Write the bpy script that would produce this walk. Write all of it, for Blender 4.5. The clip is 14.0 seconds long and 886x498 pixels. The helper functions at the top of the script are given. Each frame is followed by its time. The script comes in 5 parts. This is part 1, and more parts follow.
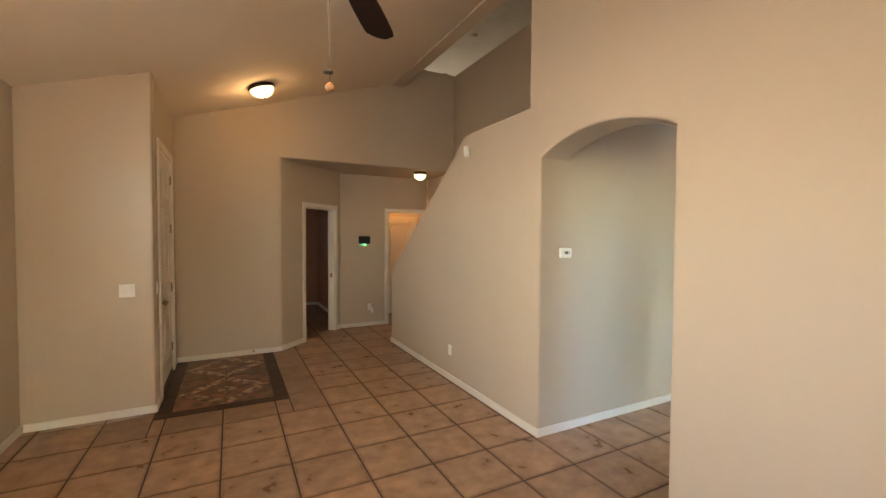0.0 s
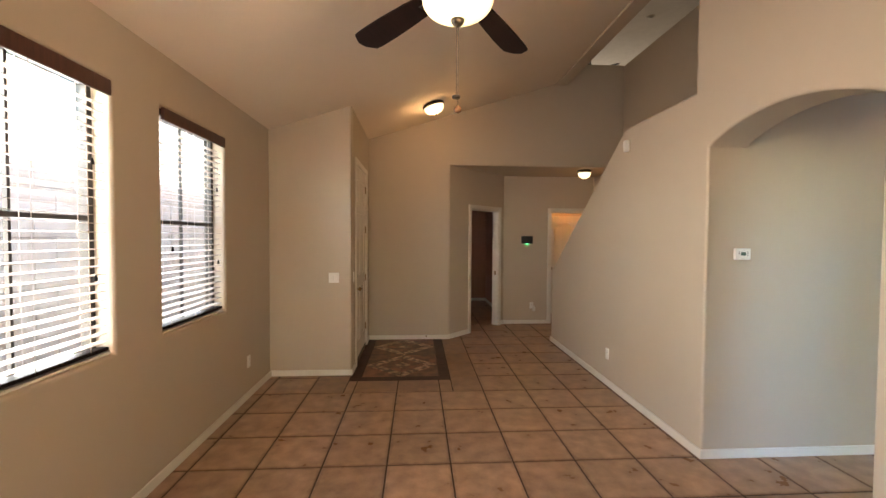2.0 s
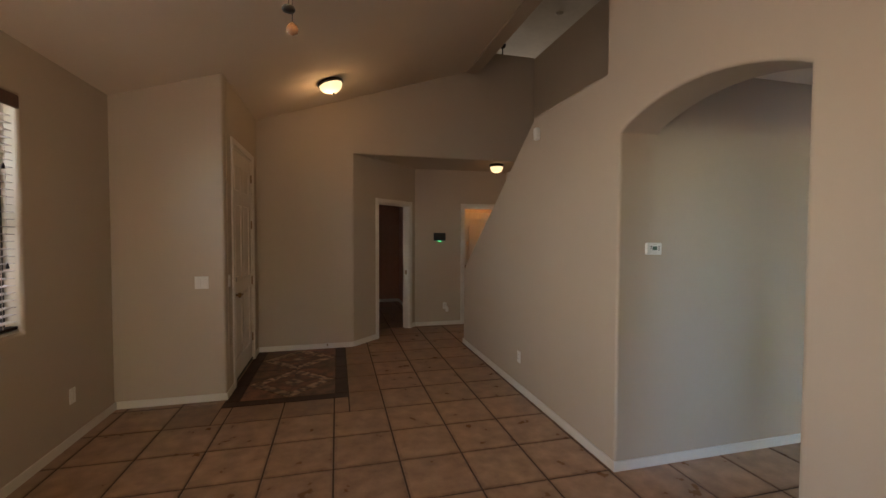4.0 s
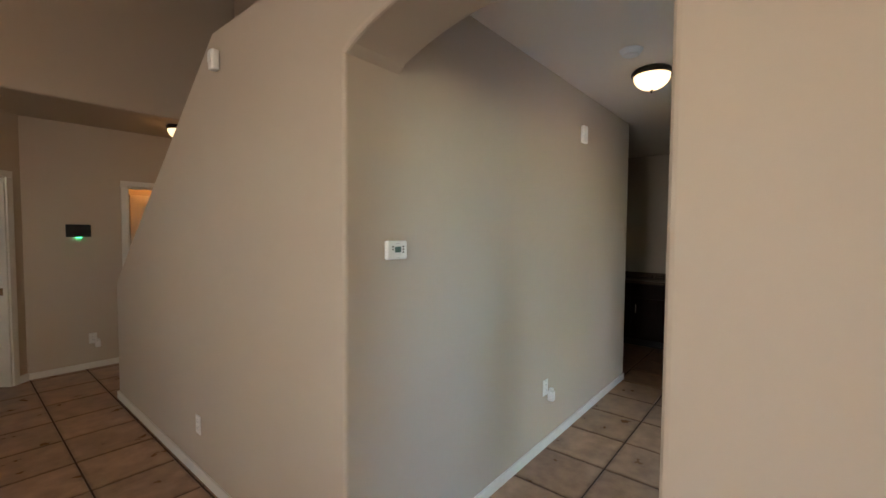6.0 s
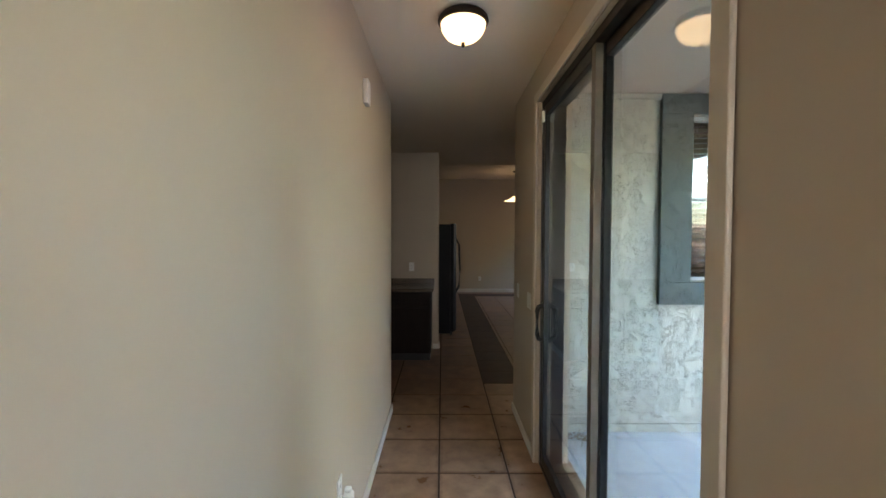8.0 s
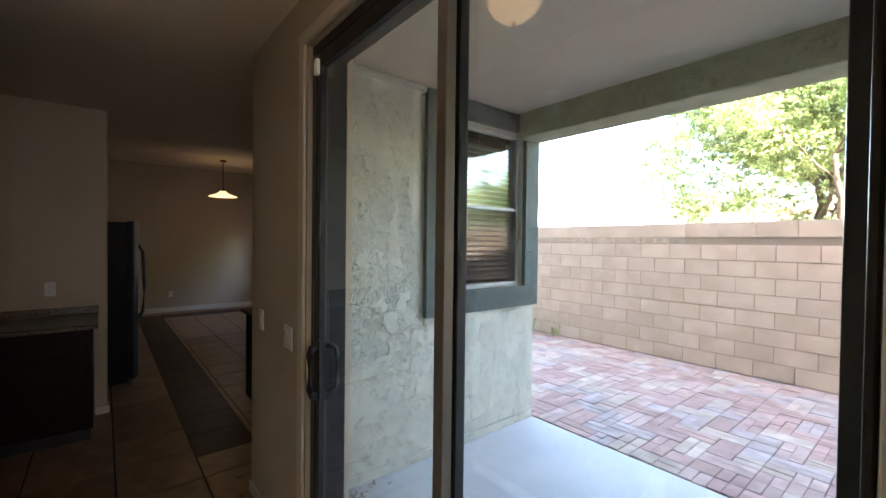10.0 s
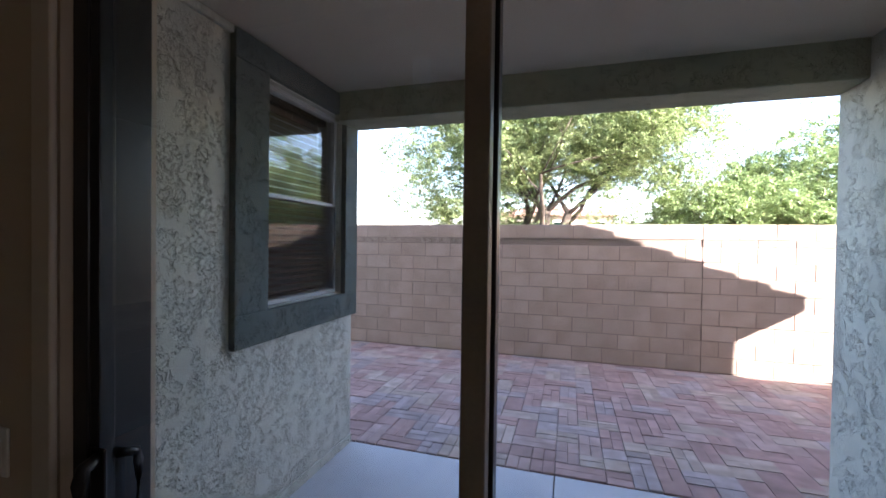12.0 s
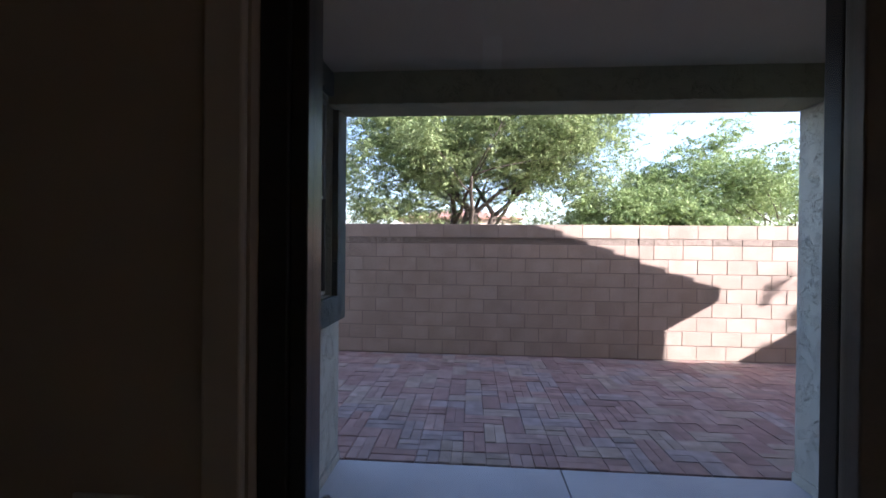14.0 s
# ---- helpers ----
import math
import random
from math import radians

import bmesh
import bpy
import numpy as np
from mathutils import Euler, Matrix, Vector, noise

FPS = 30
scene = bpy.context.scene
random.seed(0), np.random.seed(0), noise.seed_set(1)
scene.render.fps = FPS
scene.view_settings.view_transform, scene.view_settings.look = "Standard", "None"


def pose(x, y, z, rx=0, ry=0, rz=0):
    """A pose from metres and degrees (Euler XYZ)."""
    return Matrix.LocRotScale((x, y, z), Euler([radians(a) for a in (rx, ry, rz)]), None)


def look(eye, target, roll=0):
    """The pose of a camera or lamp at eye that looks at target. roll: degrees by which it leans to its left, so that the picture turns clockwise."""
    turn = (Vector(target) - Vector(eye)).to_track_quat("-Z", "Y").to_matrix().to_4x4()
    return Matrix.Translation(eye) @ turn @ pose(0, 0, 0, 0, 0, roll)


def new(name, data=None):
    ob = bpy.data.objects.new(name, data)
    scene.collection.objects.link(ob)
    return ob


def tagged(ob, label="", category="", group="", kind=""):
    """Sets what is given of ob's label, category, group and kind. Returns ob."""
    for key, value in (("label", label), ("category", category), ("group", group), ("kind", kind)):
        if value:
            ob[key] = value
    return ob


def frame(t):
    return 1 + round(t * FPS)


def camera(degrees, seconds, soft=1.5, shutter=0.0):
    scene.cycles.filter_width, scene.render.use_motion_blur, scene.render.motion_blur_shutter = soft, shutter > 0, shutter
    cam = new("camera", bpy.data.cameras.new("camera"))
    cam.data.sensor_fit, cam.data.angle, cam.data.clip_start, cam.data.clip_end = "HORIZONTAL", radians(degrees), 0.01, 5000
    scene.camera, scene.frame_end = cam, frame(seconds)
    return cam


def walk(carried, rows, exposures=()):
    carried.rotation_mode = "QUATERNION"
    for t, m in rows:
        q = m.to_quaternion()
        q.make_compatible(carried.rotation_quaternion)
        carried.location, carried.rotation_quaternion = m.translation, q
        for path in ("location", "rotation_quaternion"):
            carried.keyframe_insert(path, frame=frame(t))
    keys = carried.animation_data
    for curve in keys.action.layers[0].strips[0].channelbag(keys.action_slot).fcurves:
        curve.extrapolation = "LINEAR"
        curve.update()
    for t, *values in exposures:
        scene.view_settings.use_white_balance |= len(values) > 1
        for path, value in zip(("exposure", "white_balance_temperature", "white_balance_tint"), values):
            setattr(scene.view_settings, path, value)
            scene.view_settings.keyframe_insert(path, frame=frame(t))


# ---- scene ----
cam = camera(93.8, 14.0)
PATH = [
    (0, (0.148, 0.215, 1.601), (1.062, 1.993, 1.54), 0.3),
    (0.5, (0.22, 0.167, 1.618), (0.935, 2.034, 1.549), 0.2),
    (1, (0.272, 0.089, 1.612), (0.68, 2.046, 1.548), 0.2),
    (1.5, (0.289, 0.027, 1.589), (0.466, 2.018, 1.529), 0.3),
    (2, (0.288, -0.039, 1.587), (0.409, 1.956, 1.525), 0.3),
    (4.5, (0.715, 0.695, 1.539), (1.422, 2.565, 1.468), 0.3),
    (5, (0.918, 0.961, 1.526), (1.874, 2.716, 1.463), 0.5),
    (5.5, (1.132, 1.213, 1.531), (2.368, 2.784, 1.476), 0.6),
    (6, (1.345, 1.468, 1.555), (2.878, 2.747, 1.467), 0.4),
    (6.5, (1.599, 1.735, 1.562), (3.332, 2.731, 1.481), 0.7),
    (7, (1.838, 2.010, 1.547), (3.717, 2.690, 1.475), 0.3),
    (9.5, (3.013, 2.423, 1.529), (4.753, 1.436, 1.498), 0.8),
    (10, (3.24, 2.409, 1.548), (4.787, 1.141, 1.516), 0.7),
    (10.5, (3.477, 2.393, 1.577), (4.789, 0.884, 1.535), 0.8),
    (11, (3.649, 2.367, 1.563), (4.702, 0.667, 1.535), 0.7),
    (11.5, (3.855, 2.338, 1.594), (4.684, 0.519, 1.548), 0.9),
    (12, (4.008, 2.326, 1.572), (4.589, 0.413, 1.542), 0.8),
    (12.5, (4.207, 2.339, 1.59), (4.575, 0.373, 1.556), 0.7),
    (13, (4.382, 2.32, 1.559), (4.594, 0.331, 1.538), 0.6),
    (13.5, (4.564, 2.297, 1.549), (4.720, 0.304, 1.532), 0.4),
    (14, (4.736, 2.312, 1.52), (4.876, 0.317, 1.508), 0.6),
]
EXPOSURES = [(0.0, 5.95, 7400, 10), (0.5, 6.03, 7350, 11), (1.0, 6.03, 7250, 11), (2.0, 5.86, 7000, 12), (4.5, 4.70, 6800, 14), (5.0, 5.07, 6600, 11), (5.5, 5.12, 6650, 11), (7.0, 5.6, 6550, 11), (9.5, 5.54, 7300, 13),
             (10.0, 5.02, 7150, 15), (10.5, 4.67, 6900, 18), (11.5, 3.95, 6500, 24), (12.5, 2.92, 6350, 27), (13.0, 2.48, 6300, 28), (13.5, 2.33, 6250, 29), (14.0, 2.38, 6100, 28)]
walk(cam, [(t, look(eye, target, roll)) for t, eye, target, roll in PATH], EXPOSURES)

# world, sun
SUN_DIR = Vector((-0.855, 0.52, 0.52)).normalized()      # towards the sun
sun_data = bpy.data.lights.new("sun", "SUN")
sun_data.energy, sun_data.angle, sun_data.color = 4.8, radians(0.5), (1.0, 0.95, 0.89)
sun_ob = new("sun", sun_data)
sun_ob.matrix_world = look(tuple(SUN_DIR * 30), (0, 0, 0))
world = bpy.data.worlds.new("sky")
scene.world = world
world.use_nodes = True
wn = world.node_tree
wn.nodes.clear()
sky = wn.nodes.new("ShaderNodeTexSky")
sky.sky_type, sky.sun_disc = "NISHITA", False
sky.sun_elevation = math.asin(SUN_DIR.z)
sky.sun_rotation = math.atan2(SUN_DIR.x, SUN_DIR.y)
sky.dust_density, sky.altitude = 1.5, 400
bg = wn.nodes.new("ShaderNodeBackground")
bg.inputs["Strength"].default_value = 0.14
wo = wn.nodes.new("ShaderNodeOutputWorld")
wn.links.new(sky.outputs[0], bg.inputs[0])
wn.links.new(bg.outputs[0], wo.inputs[0])

WARM = (1.0, 0.72, 0.42)


# ---- materials
def material(name, color, rough=0.6, metal=0.0, color2=None, scale=8.0, detail=4.0, bump=0.0, bump_scale=120.0,
             spread=0.0, coat=0.0, spec=0.5, contrast=(0.35, 0.65), stretch=(1, 1, 1), coords="Object", island=False, rough_var=0.0, grain=0.10):
    """Principled surface with two noise scales, piece-to-piece spread and fine relief."""
    m = bpy.data.materials.new(name)
    m.use_nodes = True
    nt = m.node_tree
    b = nt.nodes["Principled BSDF"]
    b.inputs["Roughness"].default_value = rough
    b.inputs["Metallic"].default_value = metal
    b.inputs["Specular IOR Level"].default_value = spec
    b.inputs["Coat Weight"].default_value = coat
    N, L = nt.nodes.new, nt.links.new
    if coords == "World":
        src = N("ShaderNodeNewGeometry").outputs["Position"]
    else:
        src = N("ShaderNodeTexCoord").outputs["Object"]
    mp = N("ShaderNodeMapping")
    mp.inputs["Scale"].default_value = stretch
    L(src, mp.inputs["Vector"])
    vec = mp.outputs[0]
    info = None
    if spread > 0:
        info = N("ShaderNodeNewGeometry").outputs["Random Per Island"] if island else N("ShaderNodeObjectInfo").outputs["Random"]
        add = N("ShaderNodeVectorMath")
        add.operation = "MULTIPLY_ADD"
        cmb = N("ShaderNodeCombineXYZ")
        for i in range(3):
            L(info, cmb.inputs[i])
        add.inputs[1].default_value = (37.0, 53.0, 19.0)
        L(cmb.outputs[0], add.inputs[0])
        L(vec, add.inputs[2])
        vec = add.outputs[0]
    n1 = N("ShaderNodeTexNoise")
    n1.inputs["Scale"].default_value, n1.inputs["Detail"].default_value = scale, detail
    L(vec, n1.inputs["Vector"])
    ramp = N("ShaderNodeValToRGB")
    ramp.color_ramp.elements[0].position, ramp.color_ramp.elements[1].position = contrast
    c2 = color2 or tuple(c * 0.85 for c in color)
    ramp.color_ramp.elements[0].color, ramp.color_ramp.elements[1].color = (*c2, 1), (*color, 1)
    L(n1.outputs[0], ramp.inputs[0])
    out = ramp.outputs[0]
    # finer grain on top
    n2 = N("ShaderNodeTexNoise")
    n2.inputs["Scale"].default_value, n2.inputs["Detail"].default_value = scale * 9, 3
    L(vec, n2.inputs["Vector"])
    hs = N("ShaderNodeHueSaturation")
    mr = N("ShaderNodeMapRange")
    mr.inputs["To Min"].default_value, mr.inputs["To Max"].default_value = 1 - grain, 1 + grain
    L(n2.outputs[0], mr.inputs["Value"])
    if info is not None:
        mr2 = N("ShaderNodeMapRange")
        mr2.inputs["To Min"].default_value, mr2.inputs["To Max"].default_value = 1 - spread, 1 + spread
        L(info, mr2.inputs["Value"])
        mul = N("ShaderNodeMath")
        mul.operation = "MULTIPLY"
        L(mr.outputs[0], mul.inputs[0])
        L(mr2.outputs[0], mul.inputs[1])
        L(mul.outputs[0], hs.inputs["Value"])
    else:
        L(mr.outputs[0], hs.inputs["Value"])
    L(out, hs.inputs["Color"])
    L(hs.outputs[0], b.inputs["Base Color"])
    if rough_var > 0:
        mr3 = N("ShaderNodeMapRange")
        mr3.inputs["To Min"].default_value, mr3.inputs["To Max"].default_value = rough - rough_var, rough + rough_var
        L(n1.outputs[0], mr3.inputs["Value"])
        L(mr3.outputs[0], b.inputs["Roughness"])
    if bump > 0:
        n3 = N("ShaderNodeTexNoise")
        n3.inputs["Scale"].default_value, n3.inputs["Detail"].default_value = bump_scale, 3
        L(vec, n3.inputs["Vector"])
        bp = N("ShaderNodeBump")
        bp.inputs["Strength"].default_value, bp.inputs["Distance"].default_value = bump, 0.004
        L(n3.outputs[0], bp.inputs["Height"])
        L(bp.outputs[0], b.inputs["Normal"])
    return m


def emitter(name, color, strength):
    m = bpy.data.materials.new(name)
    m.use_nodes = True
    b = m.node_tree.nodes["Principled BSDF"]
    b.inputs["Base Color"].default_value = (0.8, 0.75, 0.65, 1)
    b.inputs["Roughness"].default_value = 0.35
    b.inputs["Emission Color"].default_value = (*color, 1)
    b.inputs["Emission Strength"].default_value = strength
    # swirled alabaster glass
    N, L = m.node_tree.nodes.new, m.node_tree.links.new
    tc, n, r = N("ShaderNodeTexCoord"), N("ShaderNodeTexNoise"), N("ShaderNodeMapRange")
    n.inputs["Scale"].default_value, n.inputs["Detail"].default_value, n.inputs["Distortion"].default_value = 7, 2, 1.5
    r.inputs["To Min"].default_value, r.inputs["To Max"].default_value = strength * 0.5, strength * 1.5
    L(tc.outputs["Object"], n.inputs["Vector"])
    L(n.outputs[0], r.inputs["Value"])
    L(r.outputs[0], b.inputs["Emission Strength"])
    return m


def glass_material(name, tint=(0.95, 0.975, 0.965), rough=0.0):
    """Thin pane: see-through, with more gloss at grazing angles."""
    m = bpy.data.materials.new(name)
    m.use_nodes = True
    nt = m.node_tree
    nt.nodes.clear()
    N, L = nt.nodes.new, nt.links.new
    o, mix, tr, gl, lw = N("ShaderNodeOutputMaterial"), N("ShaderNodeMixShader"), N("ShaderNodeBsdfTransparent"), N("ShaderNodeBsdfGlossy"), N("ShaderNodeLayerWeight")
    tr.inputs[0].default_value = (*tint, 1)
    gl.inputs["Roughness"].default_value = rough
    pw, mr = N("ShaderNodeMath"), N("ShaderNodeMapRange")
    pw.operation = "POWER"
    pw.inputs[1].default_value = 4.0
    mr.inputs["To Min"].default_value, mr.inputs["To Max"].default_value = 0.075, 0.85
    L(lw.outputs["Facing"], pw.inputs[0])
    L(pw.outputs[0], mr.inputs["Value"])
    L(mr.outputs[0], mix.inputs[0])
    L(tr.outputs[0], mix.inputs[1])
    L(gl.outputs[0], mix.inputs[2])
    L(mix.outputs[0], o.inputs[0])
    return m


def screen_material(name):
    """Fine dark mesh: part see-through, part matt grey."""
    m = bpy.data.materials.new(name)
    m.use_nodes = True
    nt = m.node_tree
    nt.nodes.clear()
    N, L = nt.nodes.new, nt.links.new
    o, mix, tr, df = N("ShaderNodeOutputMaterial"), N("ShaderNodeMixShader"), N("ShaderNodeBsdfTransparent"), N("ShaderNodeBsdfDiffuse")
    df.inputs[0].default_value = (0.03, 0.032, 0.034, 1)
    mix.inputs[0].default_value = 0.25
    L(tr.outputs[0], mix.inputs[1])
    L(df.outputs[0], mix.inputs[2])
    L(mix.outputs[0], o.inputs[0])
    return m


def rim_darken(m, inner, outer, tone):
    """Darker antiqued glaze towards the edges of a square tile."""
    nt = m.node_tree
    N, L = nt.nodes.new, nt.links.new
    b = nt.nodes["Principled BSDF"]
    src = b.inputs["Base Color"].links[0].from_socket
    tc, ab, sep, mx, nz, ad, mr, mix = (N(k) for k in ("ShaderNodeTexCoord", "ShaderNodeVectorMath", "ShaderNodeSeparateXYZ", "ShaderNodeMath", "ShaderNodeTexNoise", "ShaderNodeMath", "ShaderNodeMapRange", "ShaderNodeMix"))
    ab.operation, mx.operation, ad.operation, mix.data_type, mix.blend_type = "ABSOLUTE", "MAXIMUM", "MULTIPLY_ADD", "RGBA", "MULTIPLY"
    L(tc.outputs["Object"], ab.inputs[0])
    L(ab.outputs[0], sep.inputs[0])
    L(sep.outputs[0], mx.inputs[0])
    L(sep.outputs[1], mx.inputs[1])
    L(tc.outputs["Object"], nz.inputs["Vector"])
    nz.inputs["Scale"].default_value, nz.inputs["Detail"].default_value = 14, 5
    ad.inputs[1].default_value = 0.05
    L(nz.outputs[0], ad.inputs[0])
    L(mx.outputs[0], ad.inputs[2])
    mr.inputs["From Min"].default_value, mr.inputs["From Max"].default_value = inner + 0.025, outer + 0.025
    L(ad.outputs[0], mr.inputs["Value"])
    L(mr.outputs[0], mix.inputs[0])
    L(src, mix.inputs[6])
    mix.inputs[7].default_value = (*tone, 1)
    L(mix.outputs[2], b.inputs["Base Color"])


M = {}
M["wall"] = material("wall_paint", (0.50, 0.415, 0.315), 0.62, color2=(0.488, 0.404, 0.306), scale=1.3, bump=0.03, bump_scale=160, coords="World", spec=0.35, grain=0.012)
M["ceil"] = material("ceiling_paint", (0.78, 0.675, 0.545), 0.75, color2=(0.75, 0.645, 0.52), scale=1.1, bump=0.06, bump_scale=120, coords="World", spec=0.3, grain=0.012)
M["den"] = material("den_paint", (0.42, 0.22, 0.15), 0.62, color2=(0.40, 0.205, 0.14), scale=1.3, bump=0.08, bump_scale=95, coords="World", spec=0.35)
M["trim"] = material("white_trim", (0.74, 0.70, 0.63), 0.4, color2=(0.70, 0.655, 0.58), scale=3, bump=0.05, coords="World", grain=0.03)
M["casing"] = material("casing_paint", (0.60, 0.525, 0.425), 0.45, color2=(0.57, 0.495, 0.40), scale=3, bump=0.03, coords="World", grain=0.02)
M["tile"] = material("floor_tile", (0.43, 0.26, 0.155), 0.31, color2=(0.255, 0.142, 0.08), scale=8, detail=10, bump=0.05, bump_scale=22, spread=0.13, contrast=(0.32, 0.68), rough_var=0.10)
rim_darken(M["tile"], 0.194, 0.224, (0.58, 0.51, 0.46))
M["grout"] = material("grout", (0.058, 0.031, 0.02), 0.9, scale=14, coords="World", bump=0.3, bump_scale=200)
M["slate"] = material("dark_border_tile", (0.055, 0.028, 0.019), 0.45, color2=(0.035, 0.017, 0.012), spec=0.2, scale=9, spread=0.12, bump=0.1, bump_scale=40)
M["inlay_a"] = material("inlay_red", (0.27, 0.12, 0.07), 0.4, spec=0.25, color2=(0.10, 0.05, 0.034), scale=9, spread=0.2, bump=0.1, bump_scale=30)
M["inlay_b"] = material("inlay_tan", (0.50, 0.34, 0.22), 0.4, spec=0.25, color2=(0.13, 0.08, 0.055), scale=16, spread=0.25, bump=0.12, bump_scale=40, contrast=(0.42, 0.58))
M["inlay_c"] = material("inlay_brown", (0.20, 0.10, 0.06), 0.4, spec=0.25, color2=(0.08, 0.045, 0.03), scale=8, spread=0.2, bump=0.1, bump_scale=30)
M["white"] = material("white_plastic", (0.78, 0.76, 0.71), 0.35, color2=(0.74, 0.72, 0.67), scale=20)
M["bronze"] = material("dark_bronze", (0.045, 0.035, 0.028), 0.42, metal=0.6, color2=(0.03, 0.024, 0.02), scale=20, bump=0.05)
M["alu"] = material("tan_aluminium", (0.22, 0.185, 0.15), 0.45, metal=0.4, color2=(0.19, 0.16, 0.13), scale=12)
M["black"] = material("black_plastic", (0.012, 0.012, 0.013), 0.3, color2=(0.018, 0.018, 0.018), scale=20)
M["espresso"] = material("espresso_wood", (0.016, 0.008, 0.006), 0.5, spec=0.12, color2=(0.010, 0.005, 0.004), scale=6, stretch=(1, 12, 1), bump=0.06, bump_scale=60)
M["valance"] = material("valance_wood", (0.085, 0.030, 0.022), 0.45, color2=(0.055, 0.02, 0.016), scale=6, stretch=(1, 8, 1), bump=0.05, bump_scale=60)
M["slat"] = material("blind_slat", (0.52, 0.43, 0.36), 0.38, color2=(0.45, 0.36, 0.30), scale=6, stretch=(1, 1, 8), spread=0.08)
M["blade"] = material("fan_blade", (0.014, 0.006, 0.005), 0.6, spec=0.12, color2=(0.009, 0.005, 0.004), scale=5, stretch=(1, 10, 1), bump=0.05)
M["door"] = material("door_paint", (0.70, 0.64, 0.55), 0.42, color2=(0.66, 0.60, 0.51), scale=3, stretch=(6, 6, 1), bump=0.06, bump_scale=60)
M["brass"] = material("aged_brass", (0.30, 0.19, 0.09), 0.3, metal=0.9, scale=30)
M["nickel"] = material("brushed_nickel", (0.45, 0.42, 0.38), 0.3, metal=0.9, scale=30)
M["globe"] = emitter("lit_glass", (1.0, 0.70, 0.36), 0.055)
M["globe_fan"] = emitter("lit_fan_glass", (1.0, 0.76, 0.34), 0.032)
M["globe_corridor"] = emitter("lit_corridor_glass", (1.0, 0.66, 0.33), 0.07)
M["fob"] = material("amber_glass", (0.20, 0.10, 0.05), 0.12, color2=(0.12, 0.06, 0.03), scale=40)
M["pale_grey"] = material("pale_grey_frame", (0.36, 0.37, 0.36), 0.5, color2=(0.31, 0.32, 0.31), scale=12)
M["slat_white"] = material("pale_slat", (0.76, 0.76, 0.72), 0.4, color2=(0.70, 0.70, 0.67), scale=6)
M["globe_off"] = material("alabaster_glass", (0.62, 0.50, 0.40), 0.25, color2=(0.5, 0.38, 0.30), scale=7)
M["glass"] = glass_material("pane_glass")
M["glass_dark"] = glass_material("tinted_glass", (0.55, 0.62, 0.60))
M["screen"] = screen_material("insect_screen")
M["led"] = emitter("green_led", (0.05, 1.0, 0.35), 0.12)
M["lcd"] = material("lcd", (0.10, 0.16, 0.13), 0.2, color2=(0.09, 0.14, 0.12), scale=40)
M["granite"] = material("granite", (0.16, 0.12, 0.085), 0.2, color2=(0.05, 0.035, 0.028), scale=60, detail=3)
M["fridge"] = material("black_enamel", (0.007, 0.007, 0.008), 0.5, spec=0.1, color2=(0.011, 0.011, 0.012), scale=30, bump=0.05)
M["concrete"] = material("concrete_slab", (0.46, 0.47, 0.47), 0.8, color2=(0.40, 0.41, 0.415), scale=2.2, detail=8, bump=0.2, bump_scale=150, coords="World")
M["block"] = material("block", (0.45, 0.35, 0.285), 0.95, color2=(0.36, 0.275, 0.22), scale=3, detail=8, bump=0.5, bump_scale=110, spread=0.07, spec=0.2)
M["block_split"] = material("split_face_block", (0.33, 0.265, 0.215), 0.95, color2=(0.20, 0.155, 0.125), scale=22, detail=8, bump=1.0, bump_scale=45, spread=0.14, spec=0.2)
M["sand"] = material("joint_sand", (0.075, 0.055, 0.047), 0.95, scale=30, coords="World", bump=0.3)
M["mortar"] = material("mortar", (0.23, 0.175, 0.14), 0.95, scale=20, coords="World", bump=0.4)
M["ptile"] = material("roof_tile", (0.30, 0.16, 0.11), 0.85, color2=(0.22, 0.11, 0.08), scale=6, spread=0.1)
M["facade"] = material("neighbour_stucco", (0.44, 0.36, 0.28), 0.9, color2=(0.40, 0.33, 0.26), scale=2, bump=0.4, bump_scale=40, coords="World")
M["earth"] = material("desert_ground", (0.26, 0.20, 0.145), 0.95, color2=(0.18, 0.14, 0.10), scale=0.8, detail=10, bump=0.5, bump_scale=30, coords="World")
M["bark"] = material("bark", (0.10, 0.075, 0.055), 0.9, color2=(0.05, 0.037, 0.028), scale=9, bump=0.7, bump_scale=30, stretch=(1, 1, 0.25))
M["dead"] = material("dry_leaf", (0.22, 0.15, 0.06), 0.8, color2=(0.12, 0.07, 0.03), scale=30, spread=0.3, island=True)
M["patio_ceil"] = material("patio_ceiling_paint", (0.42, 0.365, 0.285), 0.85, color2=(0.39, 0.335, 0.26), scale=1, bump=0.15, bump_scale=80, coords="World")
M["loft"] = material("loft_white", (0.78, 0.75, 0.70), 0.8, color2=(0.74, 0.71, 0.66), scale=1, bump=0.2, bump_scale=60, coords="World")


